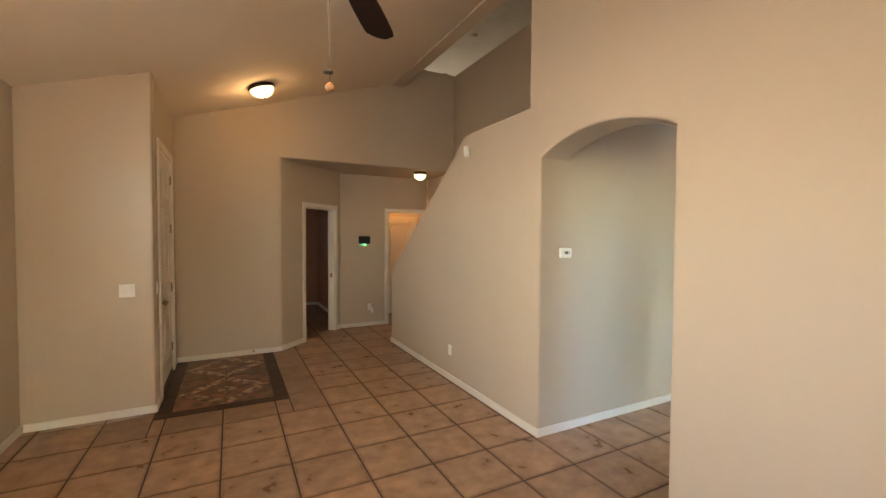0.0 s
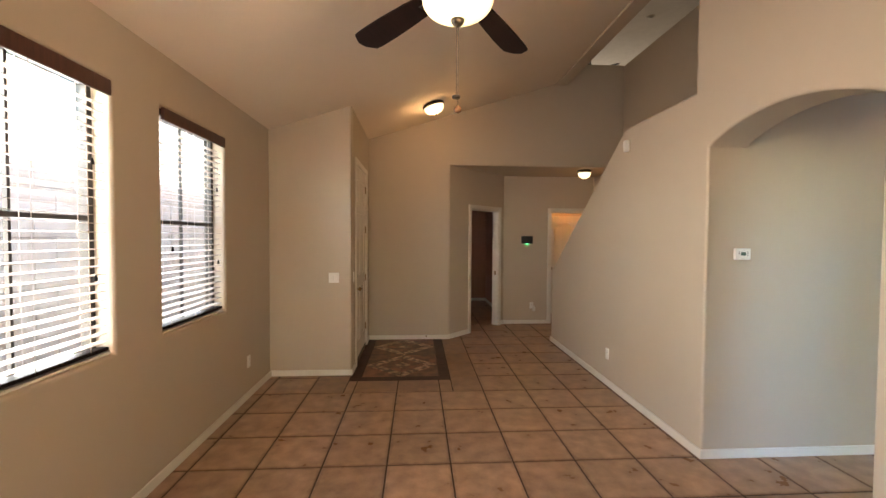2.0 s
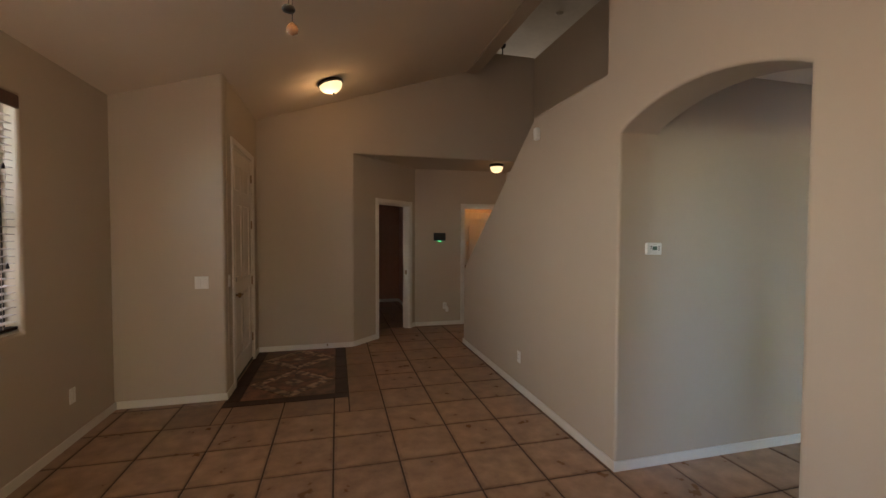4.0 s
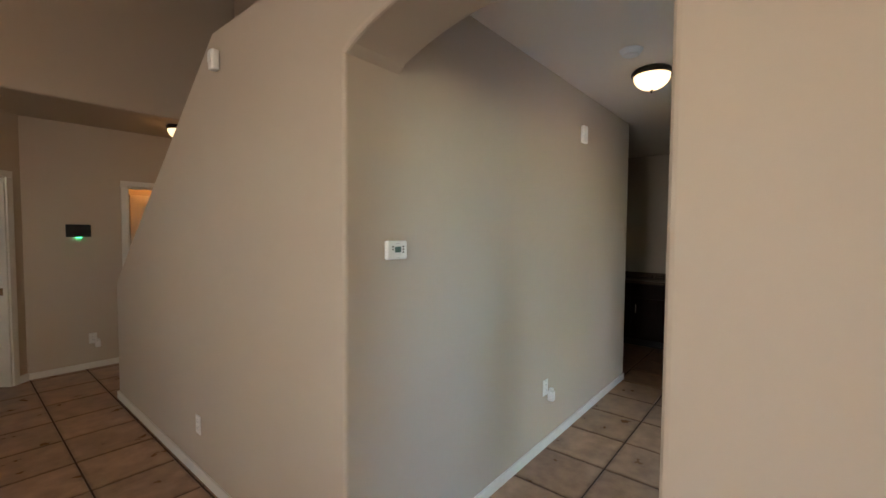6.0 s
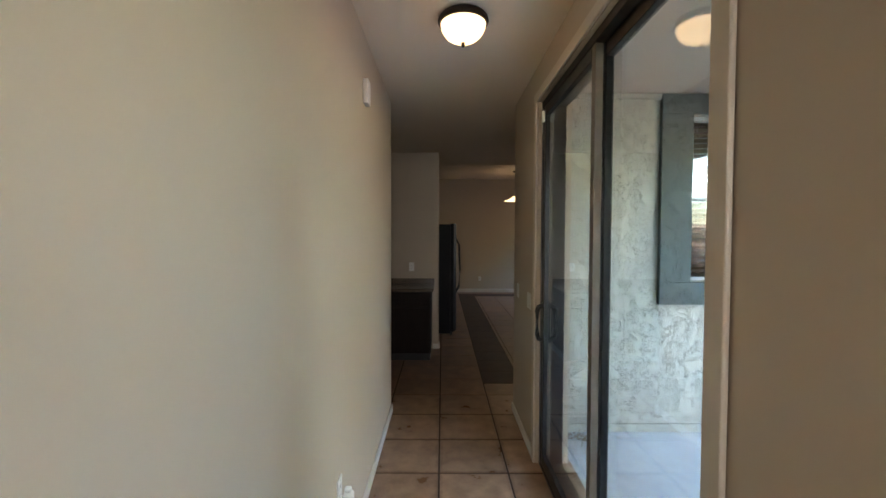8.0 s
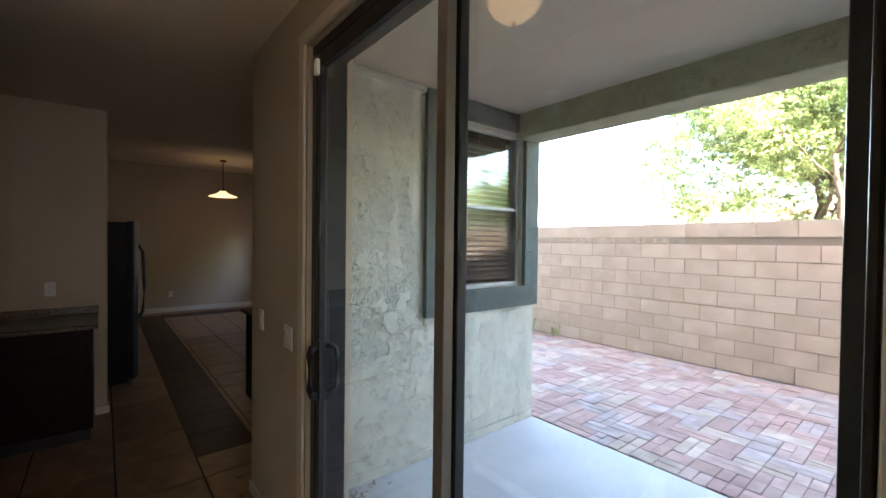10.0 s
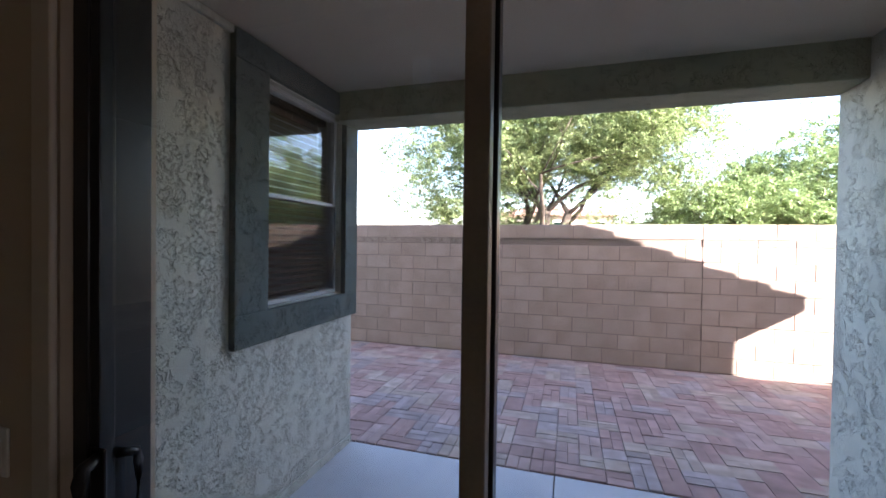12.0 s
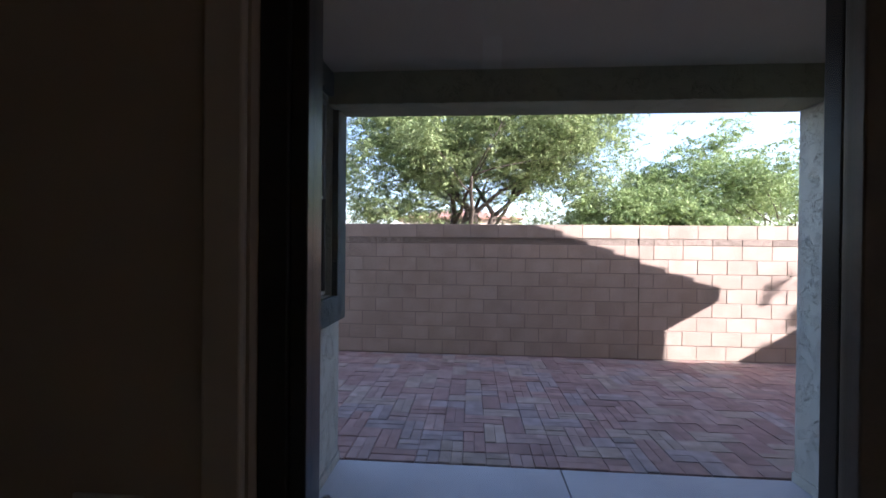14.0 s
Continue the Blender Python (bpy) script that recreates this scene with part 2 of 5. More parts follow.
def leaf_material(name, c1, c2):
    m = bpy.data.materials.new(name)
    m.use_nodes = True
    nt = m.node_tree
    N, L = nt.nodes.new, nt.links.new
    b = nt.nodes["Principled BSDF"]
    g, r = N("ShaderNodeNewGeometry"), N("ShaderNodeValToRGB")
    r.color_ramp.elements[0].color, r.color_ramp.elements[1].color = (*c1, 1), (*c2, 1)
    L(g.outputs["Random Per Island"], r.inputs[0])
    L(r.outputs[0], b.inputs["Base Color"])
    b.inputs["Roughness"].default_value = 0.55
    t, mx, o = N("ShaderNodeBsdfTranslucent"), N("ShaderNodeMixShader"), nt.nodes["Material Output"]
    L(r.outputs[0], t.inputs[0])
    mx.inputs[0].default_value = 0.35
    L(b.outputs[0], mx.inputs[1])
    L(t.outputs[0], mx.inputs[2])
    L(mx.outputs[0], o.inputs[0])
    return m


M["leaf"] = leaf_material("leaf", (0.08, 0.13, 0.04), (0.42, 0.50, 0.23))
M["leaf_b"] = leaf_material("leaf_light", (0.10, 0.16, 0.05), (0.40, 0.50, 0.21))


def stucco_material(name, c1, c2):
    """Skip-trowel stucco: flat plates, with ragged cracks and rough pits between them in places."""
    m = material(name, c1, 0.9, color2=c2, scale=2.0, detail=6, coords="World", spec=0.2)
    nt = m.node_tree
    N, L = nt.nodes.new, nt.links.new
    b = nt.nodes["Principled BSDF"]
    g = N("ShaderNodeNewGeometry")

    def field(scale, detail, twist):
        n = N("ShaderNodeTexNoise")
        n.inputs["Scale"].default_value, n.inputs["Detail"].default_value, n.inputs["Distortion"].default_value = scale, detail, twist
        L(g.outputs["Position"], n.inputs["Vector"])
        return n.outputs[0]

    def calc(op, x, y=None, z=None):
        n = N("ShaderNodeMath")
        n.operation = op
        for i, v in enumerate((x, y, z)):
            if v is None:
                continue
            if isinstance(v, (int, float)):
                n.inputs[i].default_value = v
            else:
                L(v, n.inputs[i])
        return n.outputs[0]

    def span(v, lo, hi):
        n = N("ShaderNodeMapRange")
        n.inputs["From Min"].default_value, n.inputs["From Max"].default_value = lo, hi
        L(v, n.inputs["Value"])
        return n.outputs[0]
    crack = span(field(19, 9, 1.2), 0.385, 0.42)
    fine = span(calc("ABSOLUTE", calc("SUBTRACT", field(34, 8, 0.9), 0.5)), 0.004, 0.022)
    crack = calc("MULTIPLY", crack, calc("MULTIPLY_ADD", fine, 0.6, 0.4))
    where = span(field(9.0, 4, 0.4), 0.47, 0.55)
    plate = calc("MAXIMUM", crack, where)
    rough = span(field(44, 8, 1.4), 0.36, 0.42)
    plate2 = calc("MAXIMUM", rough, span(field(6, 4, 0.4), 0.40, 0.47))
    height = calc("MULTIPLY_ADD", plate2, 0.6, plate)
    height = calc("MULTIPLY_ADD", field(120, 3, 0), 0.18, height)
    bp = N("ShaderNodeBump")
    bp.inputs["Strength"].default_value, bp.inputs["Distance"].default_value = 1.0, 0.011
    L(height, bp.inputs["Height"])
    L(bp.outputs[0], b.inputs["Normal"])
    old = b.inputs["Base Color"].links[0].from_socket
    # recess shading put into the colour: pits and cracks multiplied darker
    pit_shade = N("ShaderNodeMix")
    pit_shade.data_type, pit_shade.blend_type = "RGBA", "MULTIPLY"
    pit_shade.inputs[0].default_value = 1.0
    L(old, pit_shade.inputs[6])
    L(calc("MULTIPLY_ADD", calc("MULTIPLY", plate, plate2), 0.22, 0.78), pit_shade.inputs[7])
    L(pit_shade.outputs[2], b.inputs["Base Color"])
    return m


M["stucco"] = stucco_material("stucco", (0.51, 0.51, 0.43), (0.455, 0.455, 0.385))
M["grey_paint"] = stucco_material("trim_stucco", (0.105, 0.13, 0.12), (0.085, 0.105, 0.098))
M["stucco_green"] = stucco_material("stucco_beam", (0.29, 0.31, 0.22), (0.25, 0.265, 0.19))


# ---- mesh helpers
def mesh_of(bm, name, mat):
    me = bpy.data.meshes.new(name)
    bm.normal_update()
    bm.to_mesh(me)
    bm.free()
    if mat is not None:
        me.materials.append(mat)
    return me


def part(name, bm, mat, parent=None, label=""):
    ob = new(name, mesh_of(bm, name, mat))
    if parent is not None:
        ob.parent = parent
    if label:
        ob["label"] = label
    return ob


def thing(name, label, category, at=(0, 0, 0), rz=0, group="", kind=""):
    e = new(name)
    e.matrix_world = pose(*at, 0, 0, rz)
    return tagged(e, label, category, group, kind)


def setting(name, bm, mat, label="", category="", bevel=0.0, seg=3):
    ob = part(name, bm, mat)
    tagged(ob, label, category, kind="structure")
    if bevel > 0:
        mo = ob.modifiers.new("rounding", "BEVEL")
        mo.width, mo.segments, mo.limit_method, mo.angle_limit = bevel, seg, "ANGLE", radians(50)
    return ob


def box(x0, x1, y0, y1, z0, z1, bevel=0.0, bm=None, seg=2):
    b = bm or bmesh.new()
    r = bmesh.ops.create_cube(b, size=1)
    vs = r["verts"]
    bmesh.ops.scale(b, vec=(x1 - x0, y1 - y0, z1 - z0), verts=vs)
    bmesh.ops.translate(b, vec=((x0 + x1) / 2, (y0 + y1) / 2, (z0 + z1) / 2), verts=vs)
    if bevel > 0:
        es = list({e for v in vs for e in v.link_edges})
        bmesh.ops.bevel(b, geom=es, offset=bevel, segments=seg, affect="EDGES", profile=0.5)
    return b


def prism(pts, axis, a, b, bm=None):
    """Outline of (u, z) pairs pushed from a to b along axis 'x' or 'y' (u is the other one), or (x, y) pairs along 'z'."""
    bm = bm or bmesh.new()

    def at(u, w, c):
        return (c, u, w) if axis == "x" else (u, c, w) if axis == "y" else (u, w, c)
    f = [bm.verts.new(at(u, w, a)) for u, w in pts]
    g = [bm.verts.new(at(u, w, b)) for u, w in pts]
    bm.faces.new(f)
    bm.faces.new(list(reversed(g)))
    n = len(pts)
    for i in range(n):
        j = (i + 1) % n
        bm.faces.new((f[j], f[i], g[i], g[j]))
    bmesh.ops.recalc_face_normals(bm, faces=bm.faces[:])
    return bm


def panel(axis, a, b, u0, u1, z0, z1, holes=()):
    """Wall from a to b along axis, u0..u1 wide, z0..z1 high, with holes (u0, u1, z0, z1) right through it."""
    us = sorted({u0, u1, *[h[0] for h in holes], *[h[1] for h in holes]})
    zs = sorted({z0, z1, *[h[2] for h in holes], *[h[3] for h in holes]})
    bm = bmesh.new()
    vs = {}

    def v(c, i, k):
        if (c, i, k) not in vs:
            vs[c, i, k] = bm.verts.new((c, us[i], zs[k]) if axis == "x" else (us[i], c, zs[k]))
        return vs[c, i, k]

    def solid(i, k):
        if not (0 <= i < len(us) - 1 and 0 <= k < len(zs) - 1):
            return False
        um, zm = (us[i] + us[i + 1]) / 2, (zs[k] + zs[k + 1]) / 2
        return not any(h[0] < um < h[1] and h[2] < zm < h[3] for h in holes)
    for i in range(len(us) - 1):
        for k in range(len(zs) - 1):
            if not solid(i, k):
                continue
            for c in (a, b):
                bm.faces.new((v(c, i, k), v(c, i + 1, k), v(c, i + 1, k + 1), v(c, i, k + 1)))
            for (di, dk), ((i0, k0), (i1, k1)) in (((-1, 0), ((i, k), (i, k + 1))), ((1, 0), ((i + 1, k), (i + 1, k + 1))),
                                                  ((0, -1), ((i, k), (i + 1, k))), ((0, 1), ((i, k + 1), (i + 1, k + 1)))):
                if not solid(i + di, k + dk):
                    bm.faces.new((v(a, i0, k0), v(a, i1, k1), v(b, i1, k1), v(b, i0, k0)))
    bmesh.ops.recalc_face_normals(bm, faces=bm.faces[:])
    return bm


def lathe(profile, seg=32, bm=None, at=(0, 0, 0), smooth=True):
    """Solid of revolution from (radius, z) pairs, top or bottom closed where the radius is 0."""
    bm = bm or bmesh.new()
    rings = []
    for r, z in profile:
        if r < 1e-6:
            rings.append([bm.verts.new((at[0], at[1], at[2] + z))])
        else:
            rings.append([bm.verts.new((at[0] + r * math.cos(2 * math.pi * i / seg), at[1] + r * math.sin(2 * math.pi * i / seg), at[2] + z)) for i in range(seg)])
    for p, q in zip(rings, rings[1:]):
        for i in range(seg):
            j = (i + 1) % seg
            quad = [p[i % len(p)], p[j % len(p)], q[j % len(q)], q[i % len(q)]]
            quad = list(dict.fromkeys(quad))
            if len(quad) > 2:
                f = bm.faces.new(quad)
                f.smooth = smooth
    bmesh.ops.recalc_face_normals(bm, faces=bm.faces[:])
    return bm


def tube(points, radius, seg=8, bm=None):
    bm = bm or bmesh.new()
    prev = None
    pts = [Vector(p) for p in points]
    for n, p in enumerate(pts):
        d = (pts[min(n + 1, len(pts) - 1)] - pts[max(n - 1, 0)]).normalized()
        q = d.to_track_quat("Z", "Y")
        r = radius[n] if isinstance(radius, (list, tuple)) else radius
        ring = [bm.verts.new(p + q @ Vector((r * math.cos(2 * math.pi * i / seg), r * math.sin(2 * math.pi * i / seg), 0))) for i in range(seg)]
        if prev:
            for i in range(seg):
                f = bm.faces.new((prev[i], prev[(i + 1) % seg], ring[(i + 1) % seg], ring[i]))
                f.smooth = True
        else:
            bm.faces.new(list(reversed(ring)))
        prev = ring
    bm.faces.new(prev)
    return bm
# ---- structure
XW, XE, XD = -1.36, 2.322, -0.46          # west wall, east (arch) wall, front-door wall
YB, YE, YH = 4.69, 6.315, 7.385           # bump-out, entry wall, hall end wall
YN, YS = 2.775, 1.66                      # corridor's north and south walls
YR = -1.6                                 # south end of the room
HC = 2.67                                 # flat ceiling height
SL = 0.315                                # rise of the vaulted ceiling


def vault(x):
    return 2.755 + SL * (x - XW)


W1, W2 = (1.42, 2.31, 0.935, 2.41), (2.745, 3.62, 0.935, 2.41)
setting("wall_west", panel("x", XW - 0.16, XW, YR, YB, 0, 2.80, [W1, W2]), M["wall"], "tan painted plaster wall with two window openings", "wall", 0.02)
# the hole in this unseen wall is added to let light in
setting("wall_south", panel("y", YR - 0.16, YR, XW - 0.16, 1.0, 0, 2.70, [(-1.0, 0.6, 0.6, 2.3)]), M["wall"], "plain tan plaster wall closing the room", "wall")
setting("wall_south_gable", prism([(XW - 0.16, 2.702), (1.0, 2.702), (1.0, vault(1.0)), (XW - 0.16, 2.71)], "y", YR - 0.16, YR), M["wall"], "plain tan plaster gable closing the room", "wall")
setting("wall_south_jog", prism([(1.12, 0), (2.40, 0), (2.40, vault(2.40)), (1.12, vault(1.12))], "y", -0.74, -0.62), M["wall"], "plain tan plaster wall closing the room", "wall")
setting("wall_south_side", panel("x", 1.0, 1.12, YR - 0.16, -0.62, 0, vault(1.0)), M["wall"], "plain tan plaster wall closing the room", "wall")
setting("wall_bump", prism([(XW - 0.16, 0), (XD, 0), (XD, vault(XD) + 0.02), (XW - 0.16, 2.76)], "y", YB, YB + 0.12), M["wall"], "tan plaster wall beside the front door", "wall", 0.02)
FD = (5.04, 5.99)                          # front door leaf
setting("wall_door", panel("x", XD - 0.12, XD, YB + 0.122, YE, 0, vault(XD), [(FD[0] - 0.02, FD[1] + 0.02, 0, 2.46)]), M["wall"], "tan plaster wall holding the front door", "wall")
setting("wall_entry", prism([(XD - 0.12, 0), (0.77, 0), (0.77, HC), (3.49, HC), (3.49, 4.26), (2.58, 4.26), (2.58, 4.05), (XD - 0.12, vault(XD))], "y", YE, YE + 0.13), M["wall"], "tan plaster wall with a wide opening to the hall", "wall", 0.018)
ARCH = [(2.775 - 1.105 * k / 26, 2.222 + 0.137 * max(0.0, math.sin(math.pi * k / 26)) ** 0.78) for k in range(27)]
XB = XE + 0.29
east = prism([(YS - 0.178, 0), (1.67, 0), *reversed(ARCH), (YN, 0), (6.14, 0), (6.14, 1.07), (3.965, 2.645), (2.92, 2.645), (2.92, vault(XE) + 0.03), (YS - 0.178, vault(XE) + 0.03)], "x", XE, XB)


def rounded_edge(e):
    p, q = (v.co for v in e.verts)
    front = abs(p.x - XE) < 1e-4 and abs(q.x - XE) < 1e-4
    back = abs(p.x - XB) < 1e-4 and abs(q.x - XB) < 1e-4
    arch = all(1.66 < c.y < 2.78 and 2.2 < c.z < 2.6 for c in (p, q))
    jamb = all(1.66 < c.y < 2.78 and c.z < 2.3 for c in (p, q)) and abs(p.y - q.y) < 1e-4
    rim = all(c.y > 2.9 for c in (p, q)) and max(p.z, q.z) > 0.5
    return (front and (arch or jamb or rim)) or (back and (arch or rim))


bmesh.ops.bevel(east, geom=[e for e in east.edges if rounded_edge(e)], offset=0.018, segments=3, affect="EDGES", profile=0.5)
setting("wall_east", east, M["wall"], "tan plaster wall with an arched passage and a stair parapet", "wall")
setting("wall_east_south", panel("x", XE, 2.40, -0.62, YS - 0.178, 0, vault(XE) + 0.03), M["wall"], "tan plaster wall of the front room", "wall")
setting("wall_stair", panel("x", 3.49, 3.61, YN + 0.13, YH, 0, 4.26), M["wall"], "tan plaster wall along the stairwell", "wall", 0.02)
# hall beyond the entry
D45 = Vector((1, 1, 0)).normalized()


def diagonal(s):
    return Vector((0.77, YE, 0)) + D45 * s


diag = panel("x", 0.0, -0.12, 0, 1.513, 0, 2.78, [(0.535, 1.345, 0, 2.04)])
bmesh.ops.transform(diag, matrix=Matrix.Translation((0.77, YE, 0)) @ Matrix.Rotation(radians(-45), 4, "Z"), verts=diag.verts[:])
setting("wall_diagonal", diag, M["wall"], "tan plaster wall set at an angle with an open doorway", "wall", 0.012)
setting("wall_hall", panel("y", YH, YH + 0.12, 1.785, 3.49, 0, 2.78, [(2.705, 3.465, 0, 2.04)]), M["wall"], "tan plaster hall wall with a doorway", "wall", 0.012)
setting("ceiling_hall", box(0.5, 3.49, YE + 0.13, YH, 2.673, 2.85), M["wall"], "flat painted hall ceiling", "ceiling")
# room behind the diagonal doorway, small lit room behind the second door
setting("wall_den_east", panel("x", 1.96, 2.08, YH + 0.12, 10.1, 0, 2.6), M["den"], "dim red-brown wall of the den", "wall")
setting("wall_den_north", panel("y", 10.1, 10.2, -1.4, 2.08, 0, 2.6), M["den"], "dim red-brown back wall of the den", "wall")
# opening is added, out of view, to lift the dark den
setting("wall_den_west", panel("x", -1.5, -1.4, 6.445, 10.1, 0, 2.6, [(8.4, 9.2, 1.0, 2.0)]), M["wall"], "dim tan side wall of the den with an unseen opening added for light", "wall")
setting("wall_den_south", panel("y", 6.32, 6.445, -1.5, XD - 0.122, 0, 2.6), M["wall"], "dim tan wall of the den", "wall")
setting("ceiling_den", prism([(-1.5, 6.445), (0.70, 6.445), (1.75, 7.495), (2.08, 7.505), (2.08, 10.2), (-1.5, 10.2)], "z", 2.6, 2.7), M["ceil"], "painted den ceiling", "ceiling")
setting("wall_bath_north", panel("y", 8.36, 8.46, 2.08, 3.9, 0, 2.6), M["wall"], "warmly lit wall of a small room", "wall")
setting("wall_bath_east", panel("x", 3.8, 3.9, YH + 0.12, 8.36, 0, 2.6), M["wall"], "warmly lit side wall of a small room", "wall")
setting("ceiling_bath", box(2.08, 3.9, YH + 0.12, 8.46, 2.6, 2.7), M["ceil"], "ceiling of a small room", "ceiling")
# vaulted ceiling
setting("ceiling_vault", prism([(XW - 0.16, vault(XW - 0.16)), (2.56, vault(2.56)), (2.56, vault(2.56) + 0.1), (XW - 0.16, vault(XW - 0.16) + 0.1)], "y", YR - 0.16, YE + 0.13), M["ceil"], "sloping painted plaster ceiling", "ceiling")
setting("ceiling_beam", box(2.40, 2.58, 2.92, YE, 3.92, 4.16), M["wall"], "plaster beam edging the vaulted ceiling", "beam", 0.015)
# loft over the hall, open above the stair parapets
setting("floor_loft", box(2.58, 9.0, YE + 0.13, 12.0, 2.86, 3.05), M["wall"], "loft floor", "floor")
setting("wall_loft_north", panel("y", 12.0, 12.1, 2.0, 9.0, 2.86, 5.6), M["wall"], "tan loft wall", "wall")
setting("wall_loft_east", panel("x", 6.4, 6.5, 2.0, 12.0, 2.86, 5.6), M["wall"], "tan loft wall", "wall")
setting("wall_loft_west", panel("x", 2.46, 2.58, YE + 0.13, 12.0, 2.86, 5.6), M["wall"], "tan loft wall", "wall")
setting("wall_loft_south", panel("y", 1.9, 2.0, 2.46, 6.5, 2.86, 5.6), M["wall"], "tan loft wall", "wall")
setting("wall_loft_upper", panel("x", 2.46, 2.58, 1.9, YE + 0.13, 4.16, 5.6), M["wall"], "tan wall above the beam", "wall")
setting("wall_loft_return", box(3.75, 6.4, 2.9, 3.9, 3.05, 4.95), M["wall"], "tan return wall in the loft", "wall")
setting("floor_landing", box(3.612, 6.4, 2.0, YE + 0.13, 2.86, 3.05), M["wall"], "loft landing", "floor")
setting("ceiling_loft", box(2.46, 6.5, 1.9, 12.1, 5.5, 5.6), M["loft"], "white loft ceiling", "ceiling")
# corridor
SDO = (3.290, 5.075, 2.42)                  # sliding door opening: x0, x1, height
setting("wall_corridor_north", panel("y", YN, YN + 0.13, XE + 0.29, 5.90, 0, HC), M["wall"], "tan plaster corridor wall", "wall")
YW = 1.70                                  # corridor face of the sliding-door wall
setting("wall_corridor_south", panel("y", YS - 0.18, YW, SDO[0], 5.95, 0, 2.80, [(SDO[0], SDO[1], 0, SDO[2])]), M["wall"], "tan plaster corridor wall with a sliding-door opening", "wall")
setting("wall_corridor_south_end", panel("y", YS - 0.18, YS, XE + 0.29, SDO[0] - 0.001, 0, 2.80), M["wall"], "tan plaster corridor wall beside the arch", "wall")
setting("wall_corridor_pier", prism([(XB + 0.001, YS + 0.001), (SDO[0] - 0.002, YS + 0.001), (SDO[0] - 0.002, 1.701), (XB + 0.001, 1.669)], "z", 0, HC - 0.001), M["wall"], "tan plaster pier beside the sliding door", "wall")
setting("ceiling_corridor", box(XE + 0.29, 5.90, YS - 0.18, YN + 0.13, HC, HC + 0.1), M["ceil"], "flat painted corridor ceiling", "ceiling")
setting("ceiling_kitchen", box(5.90, 8.9, -0.6, 5.7, HC, HC + 0.1), M["ceil"], "flat painted kitchen ceiling", "ceiling")
# kitchen and great room beyond
setting("wall_kitchen_west", panel("x", 5.73, 5.95, -0.74, YS - 0.18, -0.1, 2.80, [(-0.56, 0.30, 1.17, 2.53)]), M["stucco"], "stucco outer wall with a window", "wall")
setting("wall_kitchen_lining", panel("x", 5.952, 5.965, -0.6, YS - 0.182, 0, HC, [(-0.56, 0.30, 1.17, 2.53)]), M["wall"], "tan plaster lining", "wall")
setting("wall_kitchen_stub", panel("x", 7.95, 8.07, 2.38, 5.6, 0, HC), M["wall"], "tan plaster wall behind the counter", "wall", 0.02)
setting("wall_kitchen_north", panel("y", 5.6, 5.72, 5.90, 13.8, 0, 3.2), M["wall"], "tan plaster kitchen wall", "wall")
setting("wall_kitchen_return", panel("x", 5.80, 5.90, YN + 0.13, 5.6, 0, HC), M["wall"], "tan plaster wall", "wall")
setting("wall_great_east", panel("x", 13.7, 13.82, -0.6, 5.6, 0, 3.2), M["wall"], "tan plaster far wall of the great room", "wall")
setting("wall_kitchen_south", panel("y", -0.74, -0.60, 5.95, 13.82, -0.1, 3.2, [(11.9, 12.6, 0.9, 1.9)]), M["wall"], "plaster kitchen wall", "wall")
setting("ceiling_great", box(8.9, 13.82, -0.6, 5.72, 3.1, 3.2), M["ceil"], "flat painted great-room ceiling", "ceiling")
setting("ceiling_step", box(8.8, 8.898, -0.58, 5.6, HC + 0.1, 3.2), M["ceil"], "step between the two ceilings", "ceiling")
# patio shell
setting("wall_patio_west", panel("x", 2.402, 2.48, -0.74, YS - 0.18, -0.1, 2.80), M["stucco"], "rough stucco wall at the patio's side", "wall", 0.012)
setting("patio_beam", box(2.482, 5.728, -0.74, -0.46, 2.48, 2.80), M["stucco_green"], "stucco beam across the patio front", "beam", 0.012)
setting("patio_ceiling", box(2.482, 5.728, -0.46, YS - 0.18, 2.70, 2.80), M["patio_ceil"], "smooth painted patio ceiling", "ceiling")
setting("patio_fascia", box(2.3, 5.95, -0.80, -0.742, 2.50, 2.95), M["stucco_green"], "painted fascia above the patio beam", "fascia")
# roof over the single-storey part and the storey above
RX0, RZ0, RS = -1.71, 2.72, 0.35
COURSE, LAP = 0.37, 0.055                  # tile course and the step at its lower edge


def tiled_slope(x0, x1):
    """Top outline of lapped tile courses rising from x0 to x1, as (x, z) pairs."""
    out, x = [], x0
    while x < x1 - 1e-6:
        k = min(x + COURSE, x1)
        z = RZ0 + RS * (x - RX0)
        out += [(x, z + LAP * 0.5), (k - 0.001, RZ0 + RS * (k - RX0) - LAP * 0.5)]
        x = k
    return out


XV = 2.45                                  # where the low roof meets the added shading wing
roof = prism([(RX0, RZ0 - 0.16), *tiled_slope(RX0, XV), (XV, RZ0 + RS * (XV - RX0) - 0.08), (-1.50, RZ0 + 0.02), (-1.54, RZ0 - 0.16)], "y", -2.1, 7.0)
setting("roof_low", roof, M["ptile"], "brown tiled low roof", "roof")
# unseen wing added only to keep sun off the block wall
wing = prism([*tiled_slope(XV + 0.002, XV + 2.222), (XV + 2.222, RZ0 + RS * (XV + 2.222 - RX0) - 0.12), (XV + 0.002, RZ0 + RS * (XV - RX0) - 0.12)], "y", -2.1, -0.92)
setting("roof_low_wing", wing, M["ptile"], "brown unseen roof wing added to shade the garden wall", "roof")
setting("roof_patio", prism([(-1.0, 2.86), (1.46, 2.96), (1.46, 3.1), (-1.0, 3.0)], "x", 2.46, 6.2), M["ptile"], "roof over the patio", "roof")
